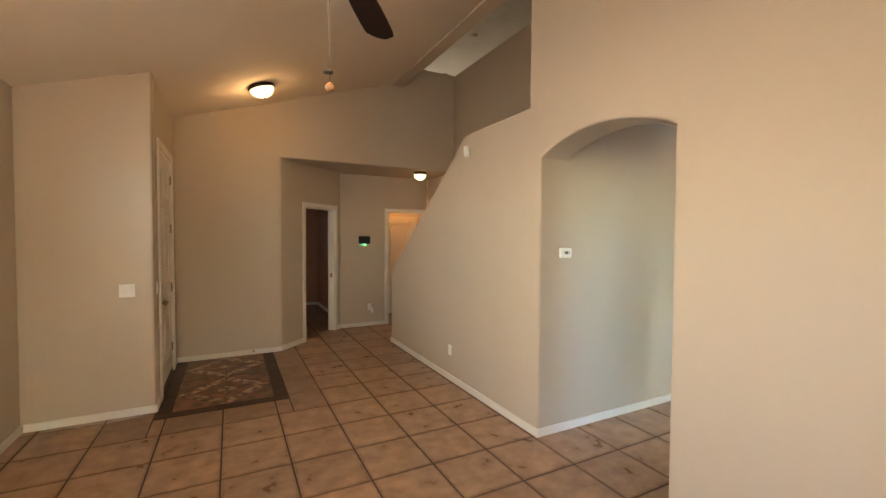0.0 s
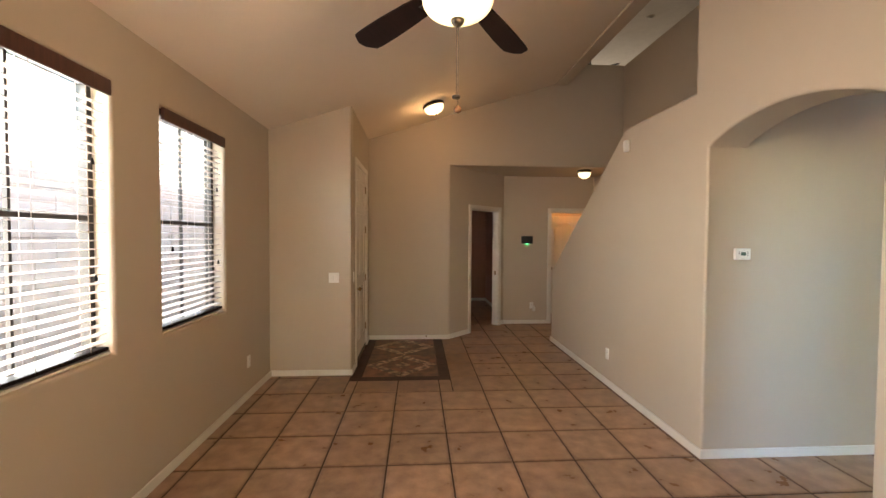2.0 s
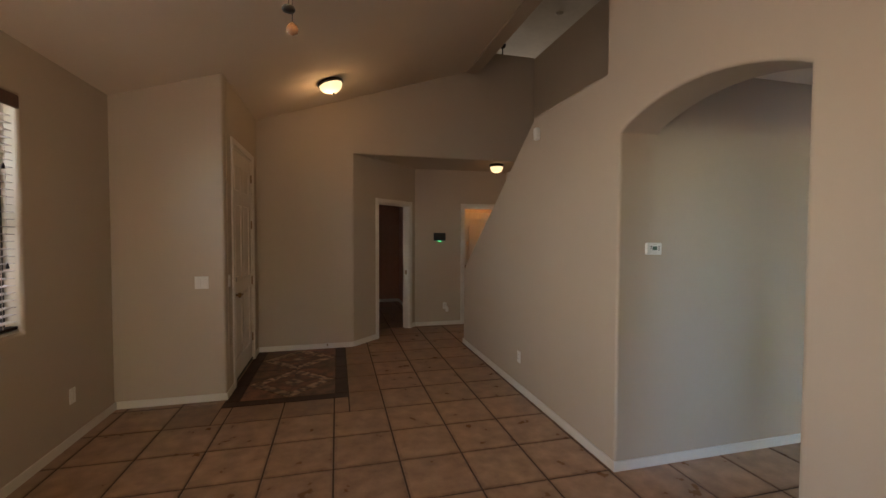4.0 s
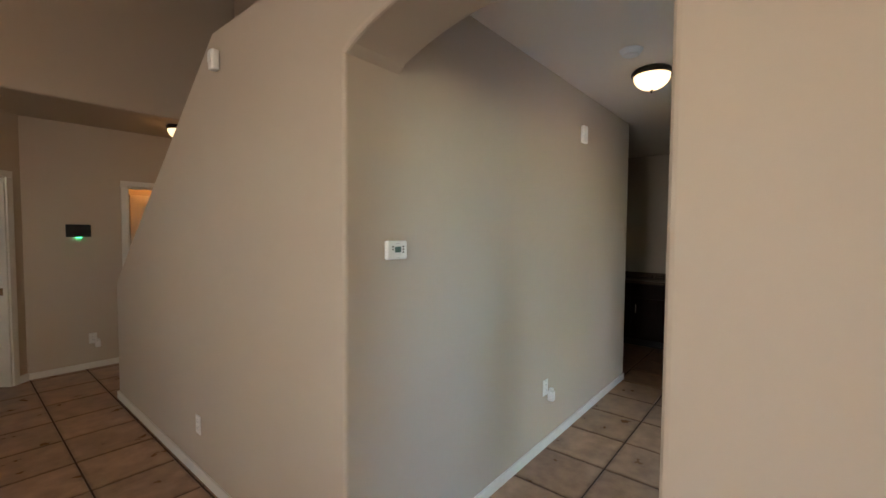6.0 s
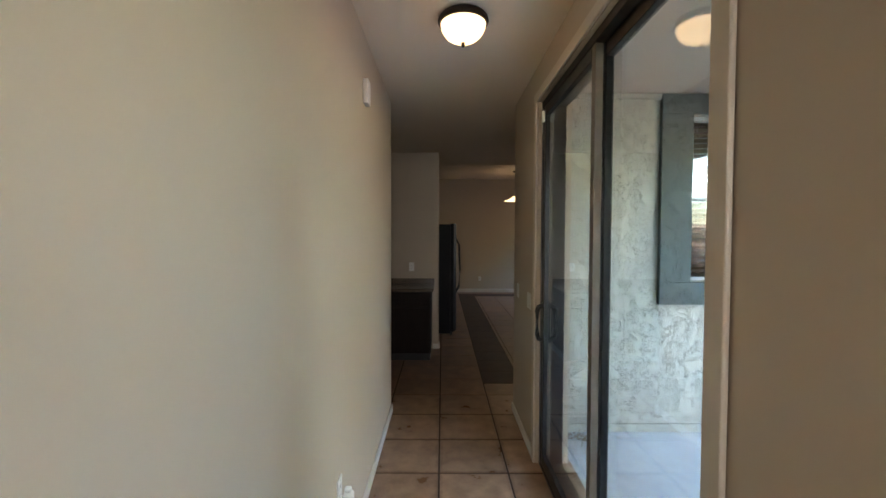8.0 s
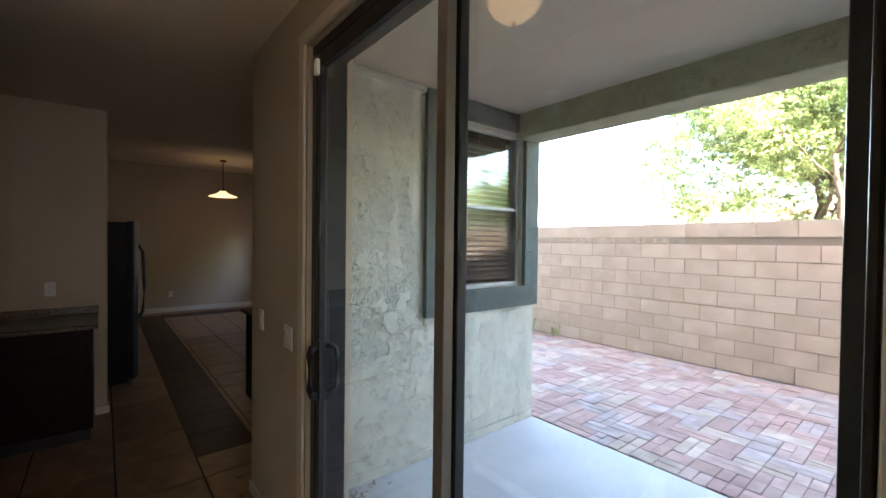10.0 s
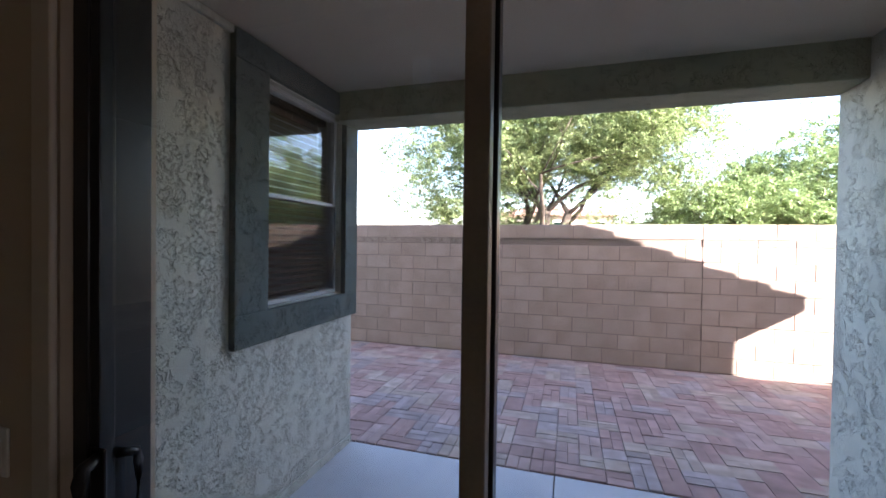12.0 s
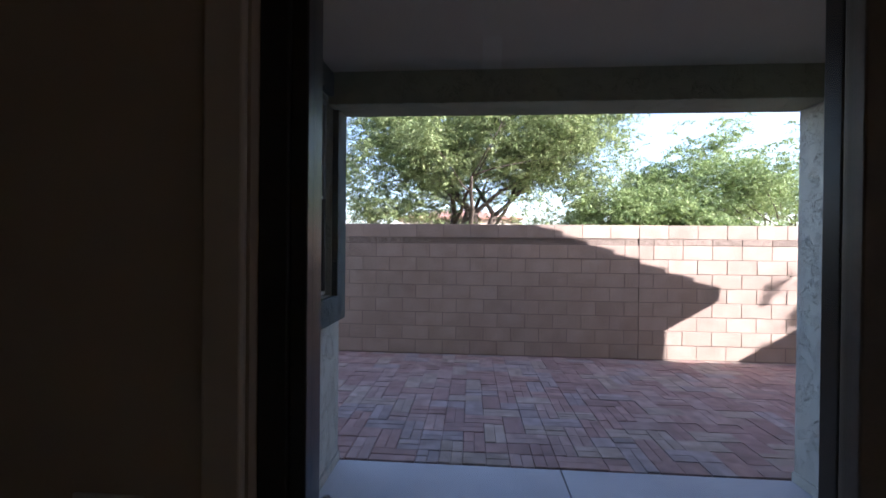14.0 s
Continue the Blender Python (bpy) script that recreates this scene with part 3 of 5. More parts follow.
# unseen walls and eave over the patio, sized to shade the block wall
setting("wall_sun_block", box(2.46, 9.3, -0.9, -0.8, 3.12, 6.0), M["facade"], "unseen upper-storey stucco wall added for its shadow", "wall")
setting("wall_sun_block_side", box(2.46, 2.56, -0.798, 1.88, 3.12, 6.0), M["facade"], "unseen upper-storey stucco wall added for its shadow", "wall")
setting("roof_upper", box(1.9, 9.6, -1.4, 12.4, 6.0, 6.25), M["ptile"], "unseen upper roof slab, stretched out to shade the yard", "roof")
setting("roof_kitchen", box(6.2, 14.2, -0.95, 6.0, 3.22, 3.4), M["ptile"], "roof over the great room", "roof")
# ground
setting("ground", box(-120, 120, -160, 80, -0.40, -0.20), M["earth"], "dry desert ground", "ground")
# ---- trim: baseboards and casings
def baseboard(x0, x1, y0, y1, h=0.067):
    setting("baseboard", box(x0, x1, y0, y1, 0.0, h, 0.004), M["trim"], "white painted baseboard", "baseboard")


BT = 0.014
baseboard(XW, XW + BT, YR, YB)
baseboard(XW + BT, XD + BT, YB - BT, YB)
baseboard(XD, XD + BT, YB, FD[0] - 0.085)
baseboard(XD, XD + BT, FD[1] + 0.085, YE)
baseboard(XD + BT, 0.77, YE - BT, YE)
baseboard(XE - BT, XE, YN - BT, 6.14)
baseboard(XE - BT, XE + 0.29, 6.14, 6.14 + BT)
baseboard(XE, 5.90, YN - BT, YN)
baseboard(XE - BT, XE, -0.62, 1.67 + BT)
baseboard(XE, XE + 0.29, 1.67, 1.67 + BT)
baseboard(XE + 0.29, SDO[0] - 0.062, YS, YS + BT)
baseboard(SDO[1] + 0.068, 5.95, YW, YW + BT)
baseboard(5.90, 5.90 + BT, YN, 5.6)
baseboard(1.84, 2.64, YH - BT, YH)
baseboard(1.96 - BT, 1.96, YH + 0.12, 10.1)
baseboard(-1.4, 1.96, 10.1 - BT, 10.1)
baseboard(13.7 - BT, 13.7, -0.6, 5.6, 0.10)
baseboard(7.95 - BT, 7.95, 2.38, 2.46)
baseboard(7.95, 8.07, 2.38 - BT, 2.38)
bb = box(0, BT, 0, 0.475, 0, 0.075, 0.004)
bb2 = box(0, BT, 1.405, 1.513, 0, 0.075, 0.004)
for b in (bb, bb2):
    bmesh.ops.transform(b, matrix=Matrix.Translation((0.77, YE, 0)) @ Matrix.Rotation(radians(-45), 4, "Z"), verts=b.verts[:])
    setting("baseboard", b, M["trim"], "white painted baseboard", "baseboard")


def casing(name, m, width, height, depth, w=0.062, t=0.018, both=False):
    """Door lining with a casing on the near face; local x across from 0, y into the wall."""
    e = new(name)
    e.matrix_world = m
    tagged(e, "white painted door casing and jamb", "door frame", kind="structure")
    part("casing_side", box(-w, 0.004, -t, 0, 0, height, 0.005), M["trim"], e)
    part("casing_side", box(width - 0.004, width + w, -t, 0, 0, height, 0.005), M["trim"], e)
    part("casing_head", box(-w, width + w, -t, 0, height + 0.001, height + w, 0.005), M["trim"], e)
    part("jamb", box(0.001, 0.018, 0.001, depth, 0, height - 0.019, 0.002), M["trim"], e)
    part("jamb", box(width - 0.018, width - 0.001, 0.001, depth, 0, height - 0.019, 0.002), M["trim"], e)
    part("jamb_head", box(0.001, width - 0.001, 0.001, depth, height - 0.018, height - 0.001, 0.002), M["trim"], e)
    return e


AX = Matrix(((0, -1, 0, 0), (1, 0, 0, 0), (0, 0, 1, 0), (0, 0, 0, 1)))
c1 = casing("door_frame_1", Matrix.Translation(diagonal(0.535)) @ Matrix.Rotation(radians(45), 4, "Z"), 0.81, 2.04, 0.12)
part("strike_plate", box(0.788, 0.793, 0.04, 0.075, 0.90, 0.97, 0.001), M["brass"], c1, "small dark strike plate")
casing("door_frame_2", Matrix.Translation((2.705, YH, 0)), 0.76, 2.04, 0.12)
casing("door_frame_3", Matrix.Translation((XD, FD[0] - 0.02, 0)) @ Matrix.Rotation(radians(90), 4, "Z"), FD[1] - FD[0] + 0.04, 2.46, 0.12)


def panel_slab(w, h, t, rects, arch=None, depth=0.012):
    """Door leaf in x 0..w, z 0..h, front at y = -t/2, with sunk and raised panels on the front."""
    bm = box(0, w, -t / 2 + depth, t / 2, 0, h)
    xs = sorted({0, w, *[r[0] for r in rects], *[r[1] for r in rects]})
    zs = sorted({0, h, *[r[2] for r in rects], *[r[3] for r in rects]})
    for i in range(len(xs) - 1):
        for k in range(len(zs) - 1):
            xm, zm = (xs[i] + xs[i + 1]) / 2, (zs[k] + zs[k + 1]) / 2
            if not any(r[0] < xm < r[1] and r[2] < zm < r[3] for r in rects):
                box(xs[i], xs[i + 1], -t / 2, -t / 2 + depth, zs[k], zs[k + 1], 0, bm)
    for x0, x1, z0, z1 in rects:
        if arch:
            n = 12
            top = [(x1 - 0.03 - (x1 - x0 - 0.06) * k / n, z1 - 0.03 - arch + arch * math.sin(math.pi * k / n)) for k in range(n + 1)]
            prism([(x0 + 0.03, z0 + 0.03), (x1 - 0.03, z0 + 0.03), *top], "y", -t / 2 + 0.004, -t / 2 + depth + 0.002, bm)
        else:
            box(x0 + 0.03, x1 - 0.03, -t / 2 + 0.003, -t / 2 + depth + 0.002, z0 + 0.03, z1 - 0.03, 0.006, bm, 1)
    return bm


def knob(parent, x, y, z, mat, name="knob"):
    bm = lathe([(0, 0.062), (0.02, 0.06), (0.028, 0.048), (0.026, 0.036), (0.012, 0.028), (0.012, 0.008), (0.032, 0.006), (0.032, 0), (0, 0)], 20)
    bmesh.ops.rotate(bm, cent=(0, 0, 0), matrix=Matrix.Rotation(radians(90), 3, "X"), verts=bm.verts[:])
    bmesh.ops.translate(bm, vec=(x, y, z), verts=bm.verts[:])
    return part(name, bm, mat, parent, "aged metal knob")


# front door: six panels, lever side towards the bump-out
fd = thing("front_door", "closed cream six-panel front door with dark hinges and a metal knob", "door", (XD - 0.035, FD[0], 0.012), 90)
W = FD[1] - FD[0]
cols = ((0.12, W / 2 - 0.05), (W / 2 + 0.05, W - 0.12))
rows3 = ((0.22, 0.92), (1.06, 1.86), (1.98, 2.28))
part("leaf", panel_slab(W, 2.425, 0.045, [(a, b, c, d) for a, b in cols for c, d in rows3]), M["door"], fd, "cream painted six-panel leaf")
knob(fd, 0.075, -0.024, 0.915, M["brass"])
lv = tube([(0.075, -0.075, 0.915), (0.11, -0.082, 0.915), (0.185, -0.080, 0.912)], [0.010, 0.011, 0.008], 10)
part("lever", lv, M["brass"], fd, "aged metal lever handle")
part("deadbolt", box(0.050, 0.100, -0.045, -0.0228, 1.05, 1.10, 0.01), M["nickel"], fd, "square metal deadbolt turn")
for hz in (0.28, 0.98, 1.66, 2.22):
    part("hinge", box(W - 0.012, W + 0.016, -0.036, -0.0228, hz - 0.05, hz + 0.05, 0.004), M["brass"], fd, "dark brass butt hinge")
part("sweep", box(0.005, W - 0.005, -0.03, -0.0228, 0.0, 0.03, 0.003), M["bronze"], fd, "dark rubber sweep")

# inner door with an arched panel in the vestibule
d2 = thing("inner_door", "cream two-panel door with an arched top panel, closed under an added lamp", "door", (3.685, 8.337, 0.01), 180)
lf = panel_slab(0.735, 2.00, 0.036, [(0.11, 0.625, 0.20, 0.80), (0.11, 0.625, 0.95, 1.86)], arch=0.10, depth=0.022)
bmesh.ops.scale(lf, vec=(1, -1, 1), verts=lf.verts[:])
bmesh.ops.recalc_face_normals(lf, faces=lf.faces[:])
part("leaf", lf, M["door"], d2, "cream moulded leaf")
kb = lathe([(0, 0.062), (0.02, 0.06), (0.028, 0.048), (0.026, 0.036), (0.012, 0.028), (0.012, 0.008), (0.032, 0.006), (0.032, 0), (0, 0)], 20)
bmesh.ops.rotate(kb, cent=(0, 0, 0), matrix=Matrix.Rotation(radians(-90), 3, "X"), verts=kb.verts[:])
bmesh.ops.translate(kb, vec=(0.675, 0.018, 0.93), verts=kb.verts[:])
part("knob", kb, M["brass"], d2, "aged brass knob")
for hz in (0.2, 1.0, 1.8):
    part("hinge", box(-0.012, 0.012, 0.0185, 0.028, hz - 0.045, hz + 0.045, 0.003), M["brass"], d2, "dark hinge")


# ---- windows with blinds
def window(name, y0, y1, z0, z1, x, mat, label):
    """Single-hung window across an opening in an x wall; panes look along x."""
    e = new(name)
    tagged(e, label, "window", kind="structure")
    w = 0.034
    part("window_frame", box(x - 0.03, x + 0.03, y0 + 0.001, y0 + w, z0 + 0.001, z1 - 0.001, 0.004), mat, e)
    part("window_frame", box(x - 0.03, x + 0.03, y1 - w, y1 - 0.001, z0 + 0.001, z1 - 0.001, 0.004), mat, e)
    part("window_frame", box(x - 0.03, x + 0.03, y0 + w, y1 - w, z0 + 0.001, z0 + w, 0.004), mat, e)
    part("window_frame", box(x - 0.03, x + 0.03, y0 + w, y1 - w, z1 - w, z1 - 0.001, 0.004), mat, e)
    zm = (z0 + z1) / 2
    part("meeting_rail", box(x - 0.025, x + 0.025, y0 + w, y1 - w, zm - 0.014, zm + 0.014, 0.004), mat, e)
    for a, b in ((z0 + w, zm - 0.014), (zm + 0.014, z1 - w)):
        p = part("pane", box(x - 0.003, x + 0.003, y0 + w, y1 - w, a, b), M["glass"], e, "clear glass pane")
        p.visible_shadow = False
    return e


def blind(x, y0, y1, z0, z1, cords, face, slat="slat", tilt=4, label="dark brown two-inch venetian blind, slats open, under a brown valance"):
    """Venetian blind hung in an opening; face is the side the room is on (+1 or -1 along x)."""
    e = thing("venetian_blind", label, "blind", (x, (y0 + y1) / 2, z0), group="venetian blinds")
    h, w = z1 - z0, (y1 - y0) / 2 - 0.008
    part("valance", box(face * 0.055 - 0.01, face * 0.055 + 0.01, -w - 0.004, w + 0.004, h - 0.085, h - 0.002, 0.006), M["valance"], e, "dark brown wooden valance")
    part("headrail", box(-0.028, 0.028, -w, w, h - 0.05, h - 0.004, 0.003), M["espresso"], e)
    me = None
    n = int((h - 0.12) / 0.0455)
    for i in range(n):
        if me is None:
            bm = box(-0.025, 0.025, -w, w, -0.0014, 0.0014, 0.001, None, 1)
            me = mesh_of(bm, "slat", M[slat])
        s = new("slat", me)
        s.parent = e
        s.matrix_local = pose(0, 0, 0.055 + 0.0455 * i, 0, face * (tilt + 1.2 * math.sin(i * 2.1)), 0)
    part("bottom_rail", box(-0.027, 0.027, -w, w, 0.006, 0.026, 0.005), M["espresso"], e, "dark brown bottom rail")
    for c in (-w * 0.72, 0.0, w * 0.72):
        part("ladder_cord", box(-0.026, -0.0245, c - 0.002, c + 0.002, 0.02, h - 0.05), M["slat"], e)
        part("ladder_cord", box(0.0245, 0.026, c - 0.002, c + 0.002, 0.02, h - 0.05), M["slat"], e)
    for cy, cz in cords:
        cd = part("pull_cord", tube([(face * 0.036, cy, h - 0.06), (face * 0.037, cy + 0.004, (h + cz) / 2), (face * 0.036, cy, cz)], 0.0012, 6), M["slat"], e)
        t = lathe([(0, 0), (0.009, 0.002), (0.007, 0.02), (0.003, 0.035), (0, 0.036)], 10, at=(face * 0.036, cy, cz - 0.03))
        part("tassel", t, M["espresso"], cd, "small wooden tassel")
    return e


for k, (y0, y1, z0, z1) in enumerate((W1, W2)):
    window("window_%d" % (k + 1), y0, y1, z0, z1, XW - 0.125, M["bronze"], "single-hung window with a dark bronze frame")
    wm = part("muntin", box(XW - 0.135, XW - 0.115, (y0 + y1) / 2 - 0.007, (y0 + y1) / 2 + 0.007, z0 + 0.036, z1 - 0.036), M["bronze"])
    wm.parent = bpy.data.objects["window_%d" % (k + 1)]
    setting("sill", box(XW - 0.094, XW - 0.02, y0 + 0.003, y1 - 0.003, z0 + 0.001, z0 + 0.016, 0.004), M["trim"], "white painted sill", "sill")
    # area lamp standing in for the sky outside this window
    sk = bpy.data.lights.new("window_daylight", "AREA")
    sk.shape, sk.size, sk.size_y, sk.energy, sk.color = "RECTANGLE", y1 - y0, z1 - z0, 1.75 - 1.30 * k, (0.95, 0.97, 1.0)
    new("window_daylight", sk).matrix_world = look((XW - 0.175, (y0 + y1) / 2, (z0 + z1) / 2), (0, (y0 + y1) / 2, (z0 + z1) / 2 - 0.1))
    blind(XW - 0.05, y0 + 0.004, y1 - 0.004, z0 + 0.018, z1, ((0.33, 1.02), (0.34, 0.42), (-0.30, 0.55))[0 if k == 0 else 0:2 if k == 0 else 3], 1)
# patio window of the kitchen, with its own blind inside
w3 = window("window_3", -0.56, 0.30, 1.17, 2.53, 5.80, M["pale_grey"], "single-hung window with a pale frame looking on to the patio")
part("insect_screen", box(5.762, 5.766, -0.53, 0.27, 1.20, 1.84), M["screen"], w3, "dark mesh insect screen")
blind(5.885, -0.555, 0.295, 1.19, 2.52, (), 1, "slat_white", -22, "pale venetian blind behind the patio window, slats half open")
# area lamp added behind the viewpoint to brighten the room, no window known there
south_fill = bpy.data.lights.new("window_daylight", "AREA")
south_fill.shape, south_fill.size, south_fill.size_y, south_fill.energy, south_fill.color = "RECTANGLE", 1.6, 1.7, 0.28, (1.0, 0.97, 0.92)
new("window_daylight", south_fill).matrix_world = look((-0.2, YR - 0.17, 1.45), (-0.2, 2.0, 1.6))


# ---- wall plates and small devices; local x across the wall, y out of it
def plate(name, m, w, h, label, cat, kind="switch", n=1):
    e = thing(name, label, cat)
    e.matrix_world = m
    part("plate", box(-w / 2, w / 2, 0, 0.007, -h / 2, h / 2, 0.003), M["white"], e)
    for i in range(n):
        cx = (i - (n - 1) / 2) * 0.046
        if kind == "switch":
            part("rocker", box(cx - 0.0165, cx + 0.0165, 0.0072, 0.0115, -0.033, 0.033, 0.002), M["white"], e)
        else:
            for dz in (-0.02, 0.02):
                rc = part("socket", box(cx - 0.017, cx + 0.017, 0.0072, 0.0095, dz - 0.014, dz + 0.014, 0.003), M["white"], e)
                for dx in (-0.006, 0.006):
                    part("slot", box(cx + dx - 0.0012, cx + dx + 0.0012, 0.0096, 0.0099, dz - 0.003, dz + 0.006), M["black"], rc, "dark slot")
        part("screw", box(cx - 0.002, cx + 0.002, 0.007, 0.0078, h / 2 - 0.012, h / 2 - 0.008), M["nickel"], e)
    return e


def on(x, y, z, toward):
    """Pose on a wall whose face looks along the compass letter."""
    return pose(x, y, z, 0, 0, {"N": 0, "W": 90, "S": 180, "E": -90}[toward])


plate("light_switch", on(-0.655, YB - 0.0005, 1.112, "S"), 0.115, 0.115, "white double rocker switch beside the front door", "switch", "switch", 2)
plate("light_switch", on(XD + 0.0005, 4.83, 1.11, "E"), 0.07, 0.115, "white single rocker switch beside the front door casing", "switch")
plate("light_switch", on(5.74, YW + 0.0005, 1.09, "N"), 0.07, 0.115, "white rocker switch at the corridor's end", "switch")
plate("light_switch", on(5.30, YW + 0.0005, 1.07, "N"), 0.115, 0.115, "white double switch beside the sliding door", "switch", "switch", 2)
plate("wall_outlet", on(XW + 0.0005, 4.08, 0.355, "E"), 0.07, 0.115, "white outlet on the tan wall under the window", "outlet", "outlet")
plate("wall_outlet", on(XE - 0.0005, 4.257, 0.337, "W"), 0.07, 0.115, "white outlet low on the stair wall", "outlet", "outlet")
plate("wall_outlet", on(13.6995, 1.3, 0.38, "W"), 0.07, 0.115, "white outlet on the far wall", "outlet", "outlet")
plate("wall_outlet", on(7.9495, 2.75, 1.12, "W"), 0.07, 0.115, "white outlet above the counter", "outlet", "outlet")
for m_, where in ((on(4.06, YN - 0.0005, 0.44, "S"), "corridor wall"), (on(2.36, YH - 0.0005, 0.335, "S"), "hall wall")):
    plate("wall_outlet", m_, 0.07, 0.115, "white outlet with a plug-in freshener on the " + where, "outlet", "outlet")
    af = thing("air_freshener", "white plug-in air freshener in the outlet", "air freshener")
    af.matrix_world = m_ @ Matrix.Translation((-0.035, 0.012, -0.055))
    part("body", box(-0.024, 0.024, 0.0, 0.045, -0.045, 0.03, 0.012), M["white"], af)
    part("cap", box(-0.016, 0.016, 0.006, 0.036, 0.0302, 0.05, 0.008), M["white"], af, "white vented cap")

th = thing("thermostat", "white programmable thermostat with a small green display", "thermostat")
th.matrix_world = on(2.580, YN - 0.0005, 1.471, "S")
part("body", box(-0.057, 0.057, 0, 0.026, -0.04, 0.04, 0.007), M["white"], th)
part("display", box(-0.018, 0.018, 0.0261, 0.027, -0.010, 0.015), M["lcd"], th, "greenish liquid-crystal display")
for dz in (-0.009, 0.003, 0.015):
    for dx in (-0.031, 0.030):
        if not (dx > 0 and dz < -0.005):
            part("button", box(dx - 0.005, dx + 0.005, 0.0261, 0.028, dz - 0.003, dz + 0.003, 0.001), M["granite"], th, "small grey button")
part("mark", box(-0.012, 0.012, 0.0261, 0.0265, 0.027, 0.029), M["nickel"], th, "grey printed bar")
part("mark", box(-0.010, 0.010, 0.0261, 0.0265, -0.034, -0.032), M["nickel"], th, "grey printed bar")

al = thing("alarm_panel", "black glass alarm touch panel with a green light", "alarm panel")
al.matrix_world = on(2.264, YH - 0.0005, 1.527, "S")
part("screen", box(-0.105, 0.105, 0, 0.022, -0.068, 0.068, 0.006), M["black"], al)
part("indicator", box(-0.024, 0.024, 0.004, 0.022, -0.0785, -0.0685), M["led"], al, "glowing green light")

ms = thing("motion_sensor", "white motion sensor high on the stair wall", "sensor")
ms.matrix_world = on(XE - 0.0005, 3.885, 2.467, "W")
part("body", box(-0.028, 0.028, 0, 0.045, -0.055, 0.055, 0.012), M["white"], ms)
part("lens", box(-0.02, 0.02, 0.0452, 0.048, -0.015, 0.04, 0.001), M["white"], ms, "milky lens")

ch = thing("door_chime", "white rectangular door chime high on the corridor wall", "chime")
ch.matrix_world = on(4.66, YN - 0.0005, 2.335, "S")
part("cover", box(-0.04, 0.04, 0, 0.03, -0.068, 0.068, 0.006), M["white"], ch)
for dz in (-0.05, -0.03, -0.01):
    part("slot", box(-0.022, 0.022, 0.0301, 0.031, dz, dz + 0.006), M["trim"], ch, "narrow sound slot")

sm = thing("smoke_detector", "round white smoke detector on the corridor ceiling", "smoke detector", (4.07, 2.25, HC))
part("body", lathe([(0, -0.036), (0.035, -0.036), (0.052, -0.028), (0.062, -0.012), (0.068, -0.004), (0.068, 0), (0, 0)], 28), M["white"], sm)
part("grille", lathe([(0.04, -0.0365), (0.046, -0.034), (0.046, -0.031), (0.04, -0.034)], 28), M["trim"], sm, "vent ring")

ds = thing("door_stop", "small dark door stop on the entry baseboard", "door stop", (0.42, YE - BT, 0.05))
stp = lathe([(0, 0.05), (0.009, 0.048), (0.009, 0.036), (0.005, 0.035), (0.005, 0.004), (0.012, 0.003), (0.012, 0), (0, 0)], 12)
bmesh.ops.rotate(stp, cent=(0, 0, 0), matrix=Matrix.Rotation(radians(90), 3, "X"), verts=stp.verts[:])
part("spring", stp, M["brass"], ds)


# ---- lamps
def flush_lamp(at, label, tilt=0.0, r=0.15, lit=True, power=30.0, pan="nickel", glow="globe", tint=WARM):
    """Bowl of alabaster glass under a metal pan, hung from a ceiling point."""
    e = thing("ceiling_light", label, "ceiling light", at, group="flush ceiling lights")
    e.matrix_world = pose(*at, 0, tilt, 0)
    part("pan", lathe([(0, 0), (r * 0.92, 0), (r * 1.02, -0.012), (r * 1.06, -0.03), (r * 1.0, -0.045), (r * 0.93, -0.04), (0, -0.035)], 36), M[pan], e, "bronze metal pan")
    prof = [(r * 0.93 * math.cos(a), -0.042 - 0.095 * math.sin(a)) for a in [math.pi / 2 * k / 12 for k in range(12)]] + [(0, -0.137)]
    g = part("bowl", lathe(prof, 36), M[glow], e, "swirled alabaster glass bowl")
    part("finial", lathe([(0, -0.16), (0.008, -0.156), (0.011, -0.147), (0.006, -0.14), (0.012, -0.136), (0, -0.134)], 14), M["bronze"], e, "dark finial")
    if lit:
        ld = bpy.data.lights.new("bulb", "POINT")
        ld.energy, ld.color, ld.shadow_soft_size = power, tint, 0.006
        lo = new("bulb", ld)
        lo.location = Vector(at) + Vector((0.0, 0, -0.24))
    return e


flush_lamp((0.48, 5.50, vault(0.48) + 0.0), "bronze-rimmed alabaster bowl light lit on the vaulted entry ceiling", -math.degrees(math.atan(SL)), 0.142, True, 0.10, "bronze", "globe", (1.0, 0.60, 0.28))
flush_lamp((3.0, 6.62, 2.673), "lit alabaster bowl light on the hall ceiling", 0, 0.108, True, 0.022, "bronze", "globe", (1.0, 0.50, 0.18))
flush_lamp((4.49, 2.23, HC), "bronze-rimmed alabaster bowl light lit on the corridor ceiling", 0, 0.125, False, 0.0, "bronze", "globe_corridor")
# hidden behind the door head; added to give the inner door its orange light
flush_lamp((3.20, 8.10, 2.60), "unseen lit bowl light added in the vestibule to warm the door", 0, 0.13, True, 0.16, "bronze", "globe", (1.0, 0.38, 0.07))


